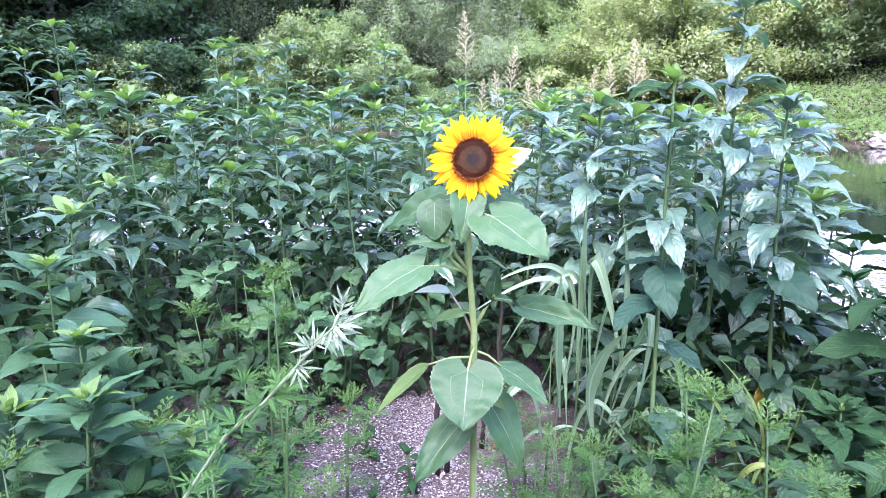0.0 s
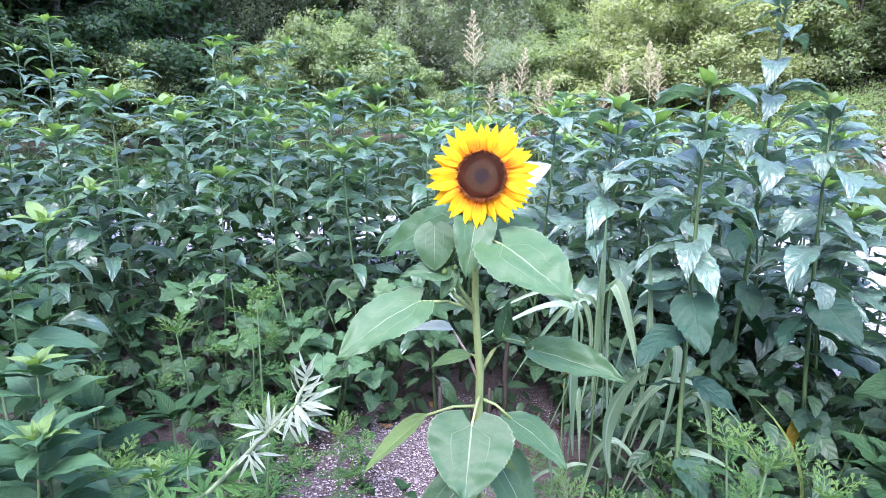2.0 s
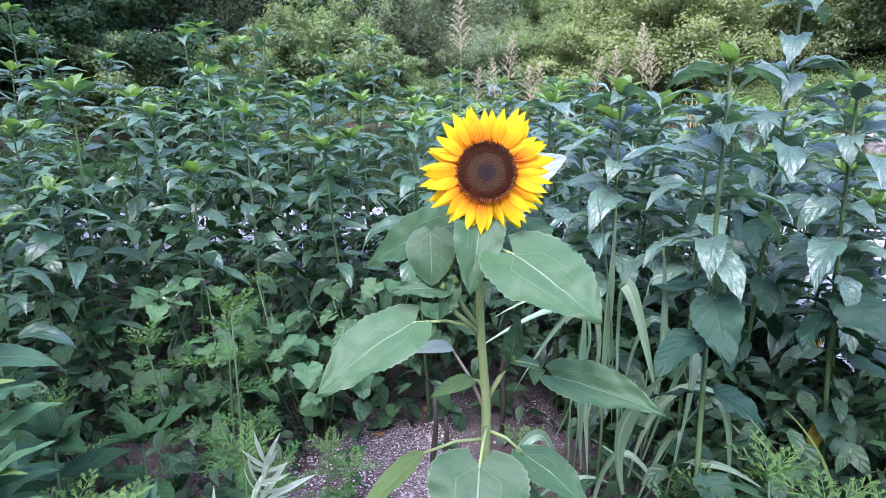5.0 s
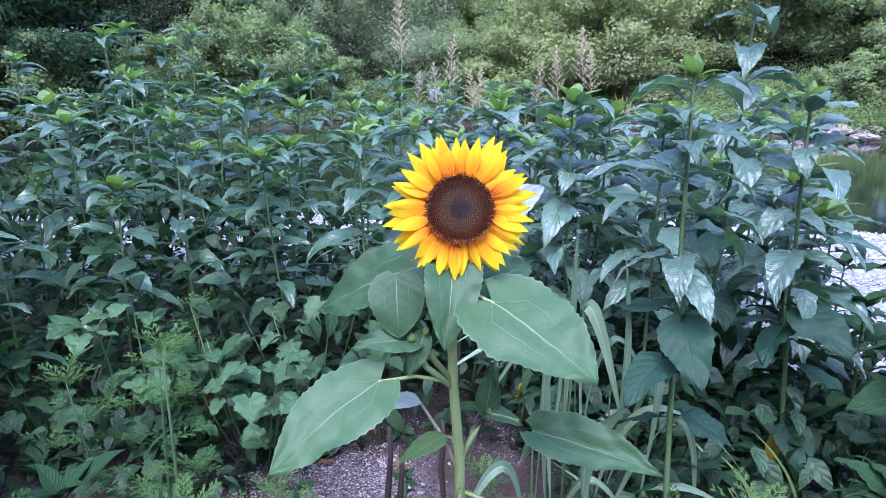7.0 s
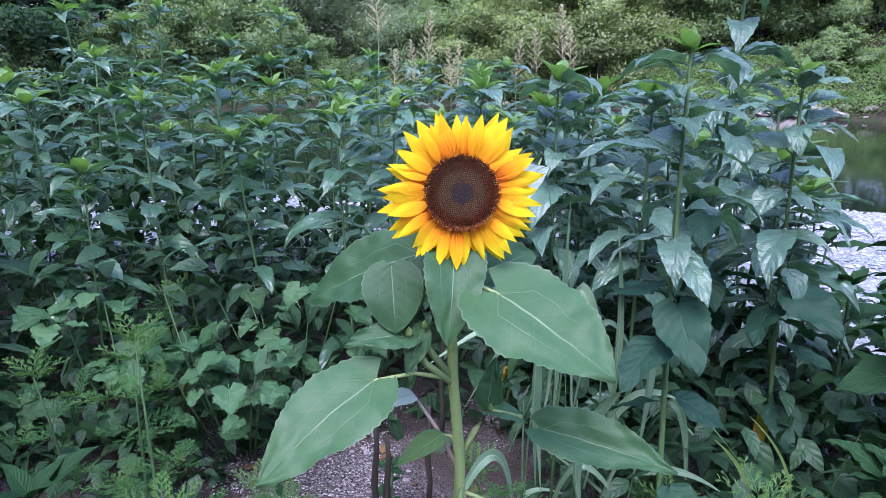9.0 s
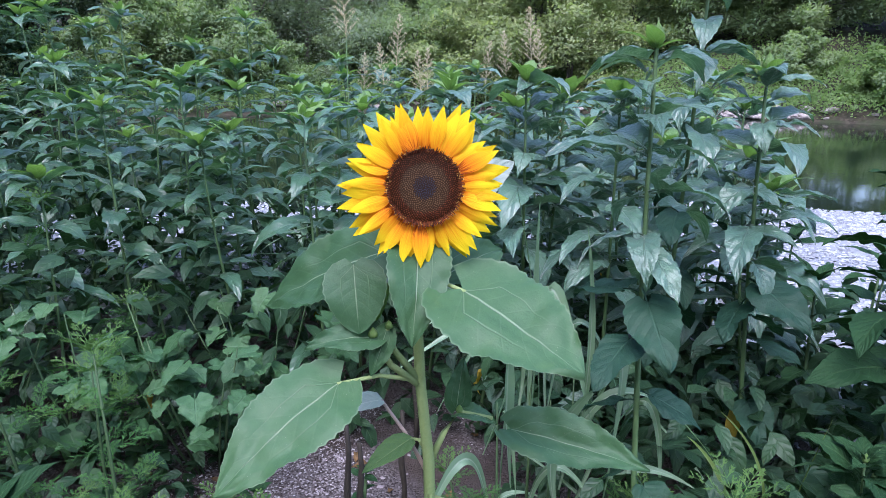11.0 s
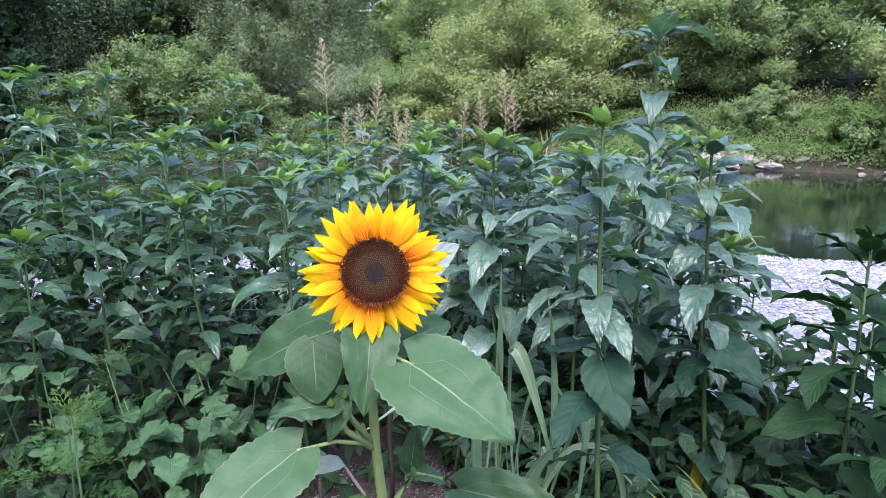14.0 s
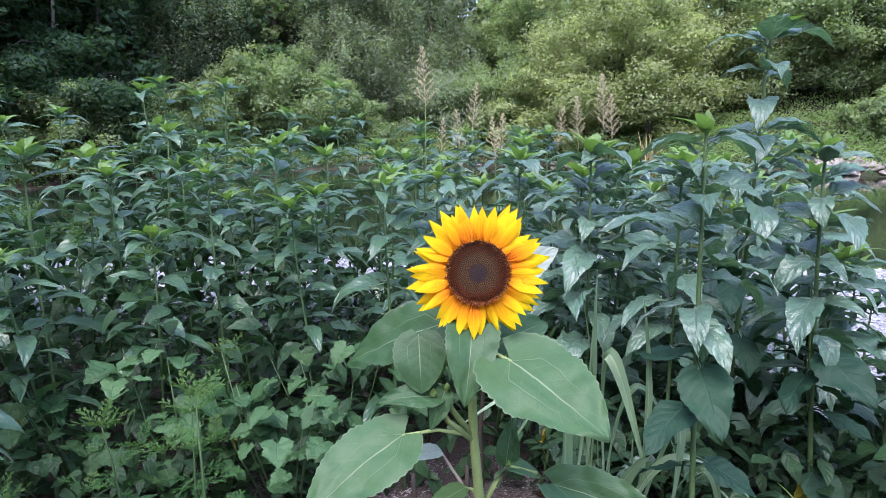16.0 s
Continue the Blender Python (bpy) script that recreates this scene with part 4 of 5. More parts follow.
# ---- vine with lobed leaves ----
def vine(x, y, seed, count, label):
    r = random.Random(seed)
    root = plant_root("vine", x, y, 0, label, "vine", "lobed-leaf vines", 0)
    g = Geo()
    tops = []
    for k in range(5):
        e = Vector((r.uniform(-0.3, 0.3), r.uniform(-0.12, 0.15), r.uniform(0.45, 0.75)))
        mid = Vector((e.x * 0.6, e.y * 0.3, e.z * 0.55))
        g.tube([(e.x * 0.2, 0.1, -0.02), mid, e], [0.005, 0.004, 0.002], 5)
        tops += [(Vector((e.x * 0.2, 0.1, 0)), mid, e)]
    part("stem", g.mesh("stem", M_STEM_SHADED), root)
    for k in range(count):
        a, b, c = tops[k % 5]
        t = r.random() ** 0.7
        p = (a.lerp(b, t * 2) if t < 0.5 else b.lerp(c, t * 2 - 1)) + Vector((r.uniform(-0.16, 0.16), r.uniform(-0.2, 0.1), r.uniform(-0.06, 0.06)))
        part("leaf", r.choice(LEAF_VINE), root, spin(p, 180 + r.uniform(-110, 110), r.uniform(-40, 12), r.uniform(0.06, 0.11), r.uniform(-25, 25)))


vine(-0.50, 2.60, 1, 44, "trailing vine with lobed grey-green leaves")
vine(-0.86, 2.68, 2, 38, "trailing vine with lobed grey-green leaves")
vine(-0.32, 2.92, 3, 30, "trailing vine with lobed grey-green leaves")
vine(-1.25, 2.75, 4, 34, "trailing vine with lobed grey-green leaves")


# ---- broad-bladed grass ----
def sword(root, x, y, apex_x, apex_z, tip_x, tip_z, width, rng, mat=M_GRASS, out=0.10, start=0.0):
    """A grass blade that rises from (x, y), arches over its apex and hangs to its tip."""
    g = Geo()
    base, apex, tip = Vector((x, y, -0.02 + start)), Vector((apex_x, y - out * 0.6, apex_z)), Vector((tip_x, y - out, tip_z))
    u = min(0.8, max(0.35, (apex - base).length / ((apex - base).length + (tip - apex).length)))
    ctrl = (apex - base * (1 - u) ** 2 - tip * u * u) / (2 * u * (1 - u))
    n, spin0, turn = 22, rng.uniform(-0.5, 0.5), rng.uniform(-0.6, 0.6)
    vs, uvs, fs = [], [], []
    for i in range(n + 1):
        t = i / n
        p = base * (1 - t) ** 2 + ctrl * 2 * t * (1 - t) + tip * t * t
        d = ((ctrl - base) * (1 - t) + (tip - ctrl) * t).normalized()
        side = d.cross(Vector((0.35, -0.75, 0.55))).normalized()
        side = Matrix.Rotation(spin0 + turn * t, 3, d) @ side
        up = side.cross(d)
        hw = 0.5 * width * min(1.0, 0.22 + 1.7 * t) * min(1.0, (1.0 - t) * 2.6 + 0.02) ** 0.8
        for j in (-2, -1, 0, 1, 2):
            w = j / 2 * hw
            vs.append(tuple(p + side * w + up * (abs(w) * 0.45 + 0.06 * hw * math.sin(11 * t + j))))
            uvs.append((0.5 + 0.25 * j, t))
    for i in range(n):
        for j in range(4):
            fs.append((i * 5 + j, i * 5 + j + 1, i * 5 + j + 6, i * 5 + j + 5))
    g.faces(vs, fs, uvs)
    part("grass_blade", g.mesh("grass_blade", mat), root, Matrix.Translation(-root.matrix_basis.translation))


def grass_clump():
    root = plant_root("grass_clump", 0.46, 1.95, 0, "clump of broad arching grass with white midribs", "grass", "", 0)
    r = random.Random(5)
    # base x, y, apex x, z, tip x, z, width
    for row in (
        (0.46, 2.00, 0.44, 0.95, 0.435, 1.15, 0.036), (0.50, 2.02, 0.45, 0.87, 0.38, 1.20, 0.014), (0.50, 1.96, 0.475, 0.93, 0.575, 0.60, 0.034),
        (0.58, 1.98, 0.59, 0.73, 0.545, 1.09, 0.017), (0.33, 1.97, 0.345, 0.86, 0.09, 0.76, 0.024), (0.40, 1.94, 0.365, 0.70, 0.36, 0.90, 0.036),
        (0.50, 1.86, 0.50, 0.66, 0.545, 0.74, 0.042), (0.58, 1.96, 0.665, 0.74, 0.635, 0.46, 0.030),
    ):
        sword(root, *row[:6], row[6] * 1.1, r, start=row[3] * 0.55)
    for row in (
        (0.54, 1.95, 0.66, 0.645, 0.93, 0.44, 0.026), (0.34, 1.92, 0.25, 0.52, 0.14, 0.34, 0.026), (0.56, 1.93, 0.70, 0.435, 0.88, 0.37, 0.022),
        (0.47, 2.02, 0.40, 0.87, 0.20, 0.62, 0.020), (0.52, 2.04, 0.60, 0.80, 0.69, 0.60, 0.018), (0.42, 2.00, 0.33, 0.90, 0.14, 0.84, 0.018),
        (0.55, 1.90, 0.62, 0.55, 0.58, 0.30, 0.024), (0.62, 1.98, 0.75, 0.60, 0.80, 0.28, 0.020),
    ):
        sword(root, *row[:6], row[6] * 1.1, r, start=row[3] * 0.55)
    for x, y, h in ((0.36, 1.94, 0.62), (0.46, 1.99, 0.86), (0.51, 1.96, 0.60), (0.575, 1.97, 0.66), (0.50, 1.88, 0.42)):
        g = Geo()
        g.tube([(x - 0.46, y - 1.95, -0.02), (x - 0.455, y - 1.95, h * 0.5), (x - 0.46, y - 1.945, h)], [0.0048, 0.0042, 0.002], 6)
        part("stem", g.mesh("stem", M_STEM_SHADED), root, I4, "green grass stalk")
    for k in range(4):
        x, y, a = r.uniform(0.34, 0.60), r.uniform(1.86, 2.12), r.uniform(-0.26, 0.26)
        h = r.uniform(0.28, 0.62)
        sword(root, x, y, x + a * 0.6, h, x + a * 1.3, h * r.uniform(0.45, 0.9), r.uniform(0.014, 0.026), r, out=r.uniform(-0.1, 0.18))


grass_clump()


def grass_tuft(x, y, h, seed, count):
    root = plant_root("grass_tuft", x, y, 0, "small tuft of arching green grass blades", "grass", "grass tufts", 0)
    r = random.Random(seed)
    for k in range(count):
        g = Geo()
        g.blade(spin(Vector((0, 0, 0)), 0, r.uniform(60, 84), 1.0), h * r.uniform(0.7, 1.2), r.uniform(0.012, 0.024), n=9, cols=1, peak=0.45, sharp=0.45, fold=0.35, bend=r.uniform(0.6, 2.0), rng=r)
        part("grass_blade", g.mesh("grass_blade", M_GRASS), root, Matrix.Translation((r.uniform(-0.05, 0.05), r.uniform(-0.05, 0.05), -0.02)) @ pose(0, 0, 0, 0, 0, r.uniform(0, 360)))


for k, (x, y, h, c) in enumerate([(0.86, 1.66, 0.62, 5), (1.15, 1.95, 0.6, 4), (0.52, 3.3, 1.3, 6), (0.15, 4.3, 1.35, 9), (-0.1, 4.6, 1.3, 8), (0.45, 4.6, 1.35, 8)]):
    grass_tuft(x, y, h, 60 + k, c)


def stray_grass():
    root = plant_root("grass_tuft", 0.95, 1.75, 0, "yellowing arching grass blades under the sunflower plants", "grass", "grass tufts", 0)
    r = random.Random(15)
    for row in ((0.92, 1.80, 0.86, 0.48, 0.74, 0.63, 0.026), (0.90, 1.78, 0.97, 0.45, 0.80, 0.70, 0.016), (1.02, 1.76, 1.04, 0.40, 1.075, 0.66, 0.014),
                (1.00, 1.74, 0.96, 0.36, 0.90, 0.20, 0.018), (1.04, 1.78, 1.12, 0.34, 1.24, 0.22, 0.016), (0.88, 1.72, 0.98, 0.36, 1.10, 0.24, 0.020)):
        sword(root, *row, r, M_CULM_BLADE)


stray_grass()


# ---- tall grass in seed ----
def panicle_mesh(seed):
    r = random.Random(seed)
    g = Geo()
    for k in range(34):
        f = k / 33
        a = k * 2.4
        ln = 0.26 * (1 - f) ** 0.8 + 0.02
        b = Vector((0, 0, f))
        d = Vector((math.cos(a), math.sin(a), 0.9)).normalized()
        e = b + d * ln * 1.15
        g.tube([b, b.lerp(e, 0.5), e - Vector((0, 0, ln * 0.1))], [0.004, 0.003, 0.002], 3)
        for q in range(8):
            c = b.lerp(e, r.uniform(0.25, 1.0)) + Vector((r.uniform(-1, 1), r.uniform(-1, 1), r.uniform(-1, 0.5))) * 0.02
            s, w = r.uniform(0.012, 0.024), 0.0065
            x = Vector((r.uniform(-1, 1), r.uniform(-1, 1), 0)).normalized() * w
            u = Vector((r.uniform(-0.3, 0.3), r.uniform(-0.3, 0.3), 1)) * s
            y = Vector((-x.y, x.x, 0))
            g.faces([tuple(c - u), tuple(c + x), tuple(c + y), tuple(c - x), tuple(c - y), tuple(c + u)], [(0, 2, 1), (0, 3, 2), (0, 4, 3), (0, 1, 4), (5, 1, 2), (5, 2, 3), (5, 3, 4), (5, 4, 1)])
    g.tube([(0, 0, -0.02), (0, 0, 1)], [0.007, 0.002], 4)
    return g.mesh("seed_head", M_PANICLE, smooth=False)


PANICLE = [panicle_mesh(s) for s in (1, 2, 3)]


def seeding_grass(x, y, h, head, seed):
    r = random.Random(seed)
    z0 = float(land(x, y)) - 0.02
    root = plant_root("seeding_grass", x, y, z0, "tall grass stalk with an airy beige seed head", "grass", "grasses in seed", r.uniform(0, 360))
    h -= z0
    g = Geo()
    g.tube([(0, 0, 0), (0.01, 0.0, h * 0.5), (0.0, 0.01, h - head)], [0.004, 0.0035, 0.0025], 5)
    part("stem", g.mesh("stem", M_STEM), root)
    part("seed_head", PANICLE[seed % 3], root, Matrix.Translation((0, 0.01, h - head)) @ pose(0, 0, 0, r.uniform(-6, 6), r.uniform(-6, 6), 0) @ Matrix.Diagonal((head * 1.1, head * 1.1, head, 1)))
    for k in range(5):
        gg = Geo()
        gg.blade(spin(Vector((0, 0, 0)), 0, r.uniform(55, 75), 1.0), 0.6, 0.016, n=8, cols=1, peak=0.45, sharp=0.45, fold=0.35, bend=r.uniform(0.8, 1.8), rng=r)
        part("grass_blade", gg.mesh("grass_blade", M_GRASS), root, Matrix.Translation((0, 0, 0.25 + 0.12 * k)) @ pose(0, 0, 0, 0, 0, r.uniform(0, 360)))


for k, (x, y, h, hd) in enumerate([(0.10, 4.6, 1.98, 0.36), (0.48, 5.2, 1.80, 0.34), (0.36, 4.9, 1.60, 0.30), (0.72, 5.3, 1.58, 0.30), (0.60, 4.8, 1.55, 0.28), (1.42, 5.1, 1.85, 0.36), (1.55, 5.3, 1.72, 0.32), (1.28, 5.2, 1.70, 0.30), (1.08, 5.0, 1.62, 0.28), (0.25, 5.4, 1.55, 0.28)]):
    seeding_grass(x, y, h, hd, k)


# ---- mugwort sprig leaning over the path ----
def mugwort():
    o = Vector((-0.72, 1.10, 0))
    root = plant_root("mugwort", o.x, o.y, -0.01, "leaning mugwort stem with silvery finger-like leaves", "weed", "", 0)
    line = [Vector(p) for p in ((-0.72, 1.10, -0.02), (-0.60, 1.0, 0.42), (-0.42, 0.88, 0.777), (-0.313, 0.82, 0.938), (-0.240, 0.785, 1.012), (-0.151, 0.72, 1.125), (-0.125, 0.715, 1.153), (-0.110, 0.712, 1.185))]
    g = Geo()
    g.tube([p - o for p in line], [0.005, 0.0044, 0.0036, 0.003, 0.0026, 0.0021, 0.0017, 0.001], 8)
    part("stem", g.mesh("stem", M_STEM_PALE), root, I4, "pale green stem")
    r = random.Random(8)

    def sprig(at, dx, dz, size, kind, dy=-0.15):
        """A cut leaf from a place along the stem, towards (dx, dy, dz)."""
        i = min(int(at), len(line) - 2)
        p = line[i].lerp(line[i + 1], at - i) - o
        part("leaf", kind, root, aim(p, p + Vector((dx, dy, dz)), Vector((0.05, -0.75, 0.65)), size), "silvery leaf" if kind in FINGER else "")

    for row in ((4.95, -0.75, 0.62, 0.037), (5.0, 0.02, 1.0, 0.036), (5.1, 0.62, 0.75, 0.028), (6.9, 0.05, 1.0, 0.030), (6.4, 0.35, 0.95, 0.042),
                (6.1, 0.95, 0.28, 0.046), (6.0, 1.0, -0.10, 0.034), (5.9, 0.80, -0.85, 0.045), (5.6, 0.45, -0.80, 0.030), (4.65, 0.90, 0.05, 0.034), (4.65, 0.25, -1.0, 0.034), (4.7, 0.6, 0.6, 0.020)):
        at, dx, dz, size = row
        sprig(at, dx, dz, size, FINGER[int(at * 10) % 2])
    for k in range(15):
        a = k * 137.5
        sprig(1.5 + 3.0 * k / 15, math.cos(radians(a)), 0.4, r.uniform(0.04, 0.07), FINGER_GREEN[k % 2], math.sin(radians(a)))
    # a side shoot, upright
    s0 = line[3].lerp(line[4], 0.55) - o
    s1 = s0 + Vector((0.004, -0.01, 0.062))
    g = Geo()
    g.tube([s0, s0.lerp(s1, 0.5), s1], [0.002, 0.0016, 0.001], 6)
    part("side_shoot", g.mesh("side_shoot", M_STEM_PALE), root)
    for k in range(5):
        a = k * 72
        part("leaf", FINGER_GREEN[k % 2], root, aim(s1, s1 + Vector((math.cos(radians(a)), math.sin(radians(a)), 0.8)), Vector((0, -0.6, 0.8)), 0.026))


mugwort()
for k, (x, y, h) in enumerate([(-0.40, 0.95, 0.92), (-0.62, 0.85, 0.78), (-0.55, 1.28, 0.62)]):
    root = plant_root("mugwort", x, y, -0.02, "upright green mugwort with finger-like leaves", "weed", "", 40 * k)
    g = Geo()
    g.tube([(0, 0, 0), (0.02, 0, h * 0.5), (0, 0, h)], [0.005, 0.004, 0.002], 6)
    part("stem", g.mesh("stem", M_STEM_SHADED), root)
    r = random.Random(70 + k)
    for q in range(18):
        f = q / 17
        part("leaf", FINGER_GREEN[q % 2], root, spin(Vector((0.01, 0, h * (0.35 + 0.65 * f))), q * 137.5, 10 + 50 * f, r.uniform(0.06, 0.1) * (1.1 - 0.5 * f)))


def dead_stalk(x, y, h):
    root = plant_root("dead_stalk", x, y, -0.02, "dark dry broken plant stalk standing in gravel", "stalk", "dead stalks", 0)
    g = Geo()
    g.tube([(0, 0, 0), (0.006, 0.004, h * 0.3), (-0.004, 0.004, h * 0.55), (0.006, 0.01, h * 0.8), (0.002, 0.012, h)], [0.012, 0.0085, 0.0105, 0.008, 0.006], 8)
    part("stem", g.mesh("stem", M_STEM_DARK), root)


for x, y, h in ((-0.02, 2.14, 0.50), (0.015, 2.16, 0.42), (0.16, 2.35, 0.40), (0.25, 2.7, 0.6)):
    dead_stalk(x, y, h)


for k, (x, y) in enumerate(((-0.12, 2.02), (0.03, 2.32), (-0.30, 2.25), (0.16, 1.72), (-0.22, 1.72))):
    balsam(x, y, 0.16 + 0.03 * (k % 3), 1400 + k, 0.07)


def fallen_leaf(x, y, z, size, turn, mesh, label):
    ob = tagged(new("fallen_leaf", mesh), label, "leaf", "fallen leaves")
    ob.matrix_basis = pose(x, y, z, 8, -10, turn) @ Matrix.Diagonal((size, size, size, 1))


M_DEAD = leaf_material("leaf_dead", (0.10, 0.06, 0.03), (0.24, 0.15, 0.07), (0.3, 0.2, 0.1), 0.8, 0.2, 5.0, 0.4, 0.1)
DEAD = leaf_set("fallen_leaf", M_DEAD, 3, width=0.55, n=8, cols=2, peak=0.6, sharp=0.8, fold=0.6, bend=0.9, wave=0.2, crinkle=0.3)
r = random.Random(91)
for k in range(26):
    x, y = r.gauss(-0.1, 0.42), r.uniform(1.3, 3.0)
    fallen_leaf(x, y, float(land(x, y)) + 0.012, r.uniform(0.03, 0.07), r.uniform(0, 360), DEAD[k % 3], "curled brown dry leaf lying on gravel")

# ---- undergrowth: low leaves nobody could count ----
def undergrowth(name, label, count, spot, mat, sizes, seed):
    r = random.Random(seed)
    g = Geo()
    for k in range(count):
        x, y, z = spot(r)
        s = r.uniform(*sizes)
        g.blade(Matrix.Translation((x, y, z)) @ pose(0, 0, 0, r.uniform(-40, 25), r.uniform(-30, 30), r.uniform(0, 360)), s, s * 0.5, n=4, cols=1, peak=0.65, fold=0.3, bend=0.7)
    tagged(new(name, g.mesh(name, mat)), label, "undergrowth", kind="stuff")


def spot_thicket(r):
    while True:
        x, y = r.uniform(-5.0, 2.2), r.uniform(2.7, 5.6)
        if x < 0.6 * (y - 0.43):
            return x, y, r.uniform(0.05, 0.95 if x < -0.5 else 0.65) ** 1.2


def spot_left(r):
    while True:
        x, y = -0.35 - 3.2 * r.random() ** 1.5, r.uniform(0.9, 3.1) - 0.5 * r.random() ** 3
        edge = np.interp(y, (0.9, 1.4, 2.2, 2.6, 3.1), (-0.62, -0.45, -0.55, -0.50, -0.35))
        if x < edge - 0.03:
            return x, y, r.uniform(0.02, 0.42) * min(1.0, (edge - x) * 2.5 + 0.25)


def spot_right(r):
    while True:
        x, y = r.uniform(0.5, 2.4), r.uniform(0.9, 3.2)
        if x > np.interp(y, (0.9, 1.5, 2.2, 3.2), (0.42, 0.46, 0.48, 0.45)) and x < 0.9 + 0.55 * y:
            return x, y, r.uniform(0.02, 0.55)


# The dark leaf colour stands in for shade in the gaps between stalks.
undergrowth("undergrowth", "dense green leaves low among the stalks, darkened for shade", 10500, spot_thicket, M_WEED_SHADED, (0.06, 0.14), 1)
undergrowth("undergrowth", "low mixed green weeds beside the gravel path", 2700, spot_left, M_WEED_SHADED, (0.05, 0.11), 2)
undergrowth("undergrowth", "low mixed green weeds under the sunflower plants", 3400, spot_right, M_WEED_SHADED, (0.05, 0.12), 3)


# ---- far bank: trees, bushes, herbs, rocks ----
def leaf_cloud(name, centres, radii, count, size, mat, seed, droop=0.0, flat=0.6):
    """One crown: many small leaves round the given clumps, thicker at the outside of each."""
    rg = np.random.default_rng(seed)
    centres, radii = np.array(centres), np.array(radii)
    w = radii ** 2
    k = rg.choice(len(centres), count, p=w / w.sum())
    d = rg.normal(size=(count, 3))
    d /= np.linalg.norm(d, axis=1)[:, None]
    rad = radii[k] * (0.25 + 1.05 * rg.random(count) ** 0.7)
    p = centres[k] + d * rad[:, None] * np.array((1, 1, flat))
    if droop:
        p[:, 2] -= droop * rg.random(count) ** 2 * radii[k]
    a = rg.normal(size=(count, 3))
    a[:, 2] = a[:, 2] * 0.5 - 0.35
    a /= np.linalg.norm(a, axis=1)[:, None]
    up = d * 0.7 + rg.normal(size=(count, 3)) * 0.5 + np.array((0, 0, 0.6))
    b = np.cross(a, up)
    b /= np.linalg.norm(b, axis=1)[:, None]
    s = size * (0.6 + 0.8 * rg.random(count))[:, None]
    v = np.stack((p - a * s * 0.42 + b * s * 0.34, p + a * s * 0.58, p - a * s * 0.42 - b * s * 0.34), 1).reshape(-1, 3)
    me = bpy.data.meshes.new(name)
    f = np.arange(count * 3).reshape(-1, 3)
    me.from_pydata(v.tolist(), [], f.tolist())
    me.materials.append(mat)
    lay = me.uv_layers.new(name="UVMap")
    lay.data.foreach_set("uv", np.tile(np.array((0.8, 0, 0.5, 1, 0.2, 0), dtype=np.float32), count))
    me.update()
    out = d * 0.8 + np.array((0, -0.15, 0.75)) + rg.normal(size=(count, 3)) * 0.22
    out /= np.linalg.norm(out, axis=1)[:, None]
    me.normals_split_custom_set_from_vertices(np.repeat(out, 3, axis=0).tolist())
    return me


def tree(x, y, h, spread, seed, mat, bark, label, name="tree", clumps=26, leaves=11000, leaf=0.13, low=0.2, droop=0.0, stems=1, thick=0.02, flat=0.7, top_taper=0.5):
    r = random.Random(seed)
    if leaf < 0.2:
        leaves, leaf = int(leaves * 1.7), leaf * 0.78
    z0 = float(land(x, y)) - 0.1
    root = plant_root(name, x, y, z0, label, "bush" if name == "bush" else "tree", "far bank trees" if name == "tree" else "far bank bushes", r.uniform(0, 360))
    g = Geo()
    cs, rs = [], []
    for s in range(stems):
        lean = Vector((r.uniform(-0.12, 0.12), r.uniform(-0.12, 0.12), 0)) * h * (1.6 if stems > 1 else 0.5)

        def pt(t):
            return lean * t * t + Vector((0.12 * math.sin(5 * t + s), 0.12 * math.cos(4 * t + s), h * 0.92 * t))

        ts = [k / 6 for k in range(7)]
        g.tube([pt(t) for t in ts], [thick * h * (1 - 0.85 * t) for t in ts], 7)
        n = clumps // stems
        for k in range(n):
            f = (k + 0.5) / n
            t = low + (1 - low) * f
            a = k * 2.4 + s
            reach = spread * (math.sin(math.pi * (0.22 + 0.74 * f)) ** top_taper) * r.uniform(0.45, 1.0) * (1.15 - 0.45 * f)
            b = pt(max(0.05, t - 0.10))
            e = pt(t) + Vector((math.cos(a) * reach, math.sin(a) * reach, r.uniform(-0.05, 0.08) * h))
            g.tube([b, b.lerp(e, 0.5) + Vector((0, 0, 0.04 * h)), e], [thick * h * 0.32 * (1.1 - t), thick * h * 0.2 * (1.1 - t), 0.012], 5)
            cs.append(tuple(e))
            rs.append(spread * r.uniform(0.16, 0.30) * (1.15 - 0.4 * f))
            for extra in range(2):
                cs.append(tuple(e + Vector((r.uniform(-1, 1), r.uniform(-1, 1), r.uniform(-0.5, 0.7))) * spread * 0.3))
                rs.append(spread * r.uniform(0.09, 0.19))
            cs.append(tuple(b.lerp(e, 0.55)))
            rs.append(spread * r.uniform(0.12, 0.22))
    part("trunk", g.mesh("trunk", bark), root, I4, "grey-brown trunk with limbs")
    part("crown", leaf_cloud("crown", cs, rs, leaves, leaf, mat, seed, droop, flat), root, I4)
    return root


def polar(az, d):
    return d * math.sin(radians(az)), d * math.cos(radians(az))


# bushes by the water
tree(*polar(-9.5, 28.2), 3.4, 2.5, 1, M_TREE_GREEN, M_BARK, "light green leafy bush at the far water edge", "bush", 30, 17670, 0.138, 0.1, 0, 3, 0.012)
tree(*polar(-13.5, 27.6), 3.3, 2.2, 2, M_TREE_GREEN, M_BARK, "light green leafy bush at the far water edge", "bush", 26, 11780, 0.138, 0.1, 0, 3, 0.012)
tree(*polar(-5.5, 28.4), 2.7, 1.8, 3, M_TREE_GREEN, M_BARK, "light green leafy bush at the far water edge", "bush", 22, 9424, 0.138, 0.05, 0, 3, 0.012)
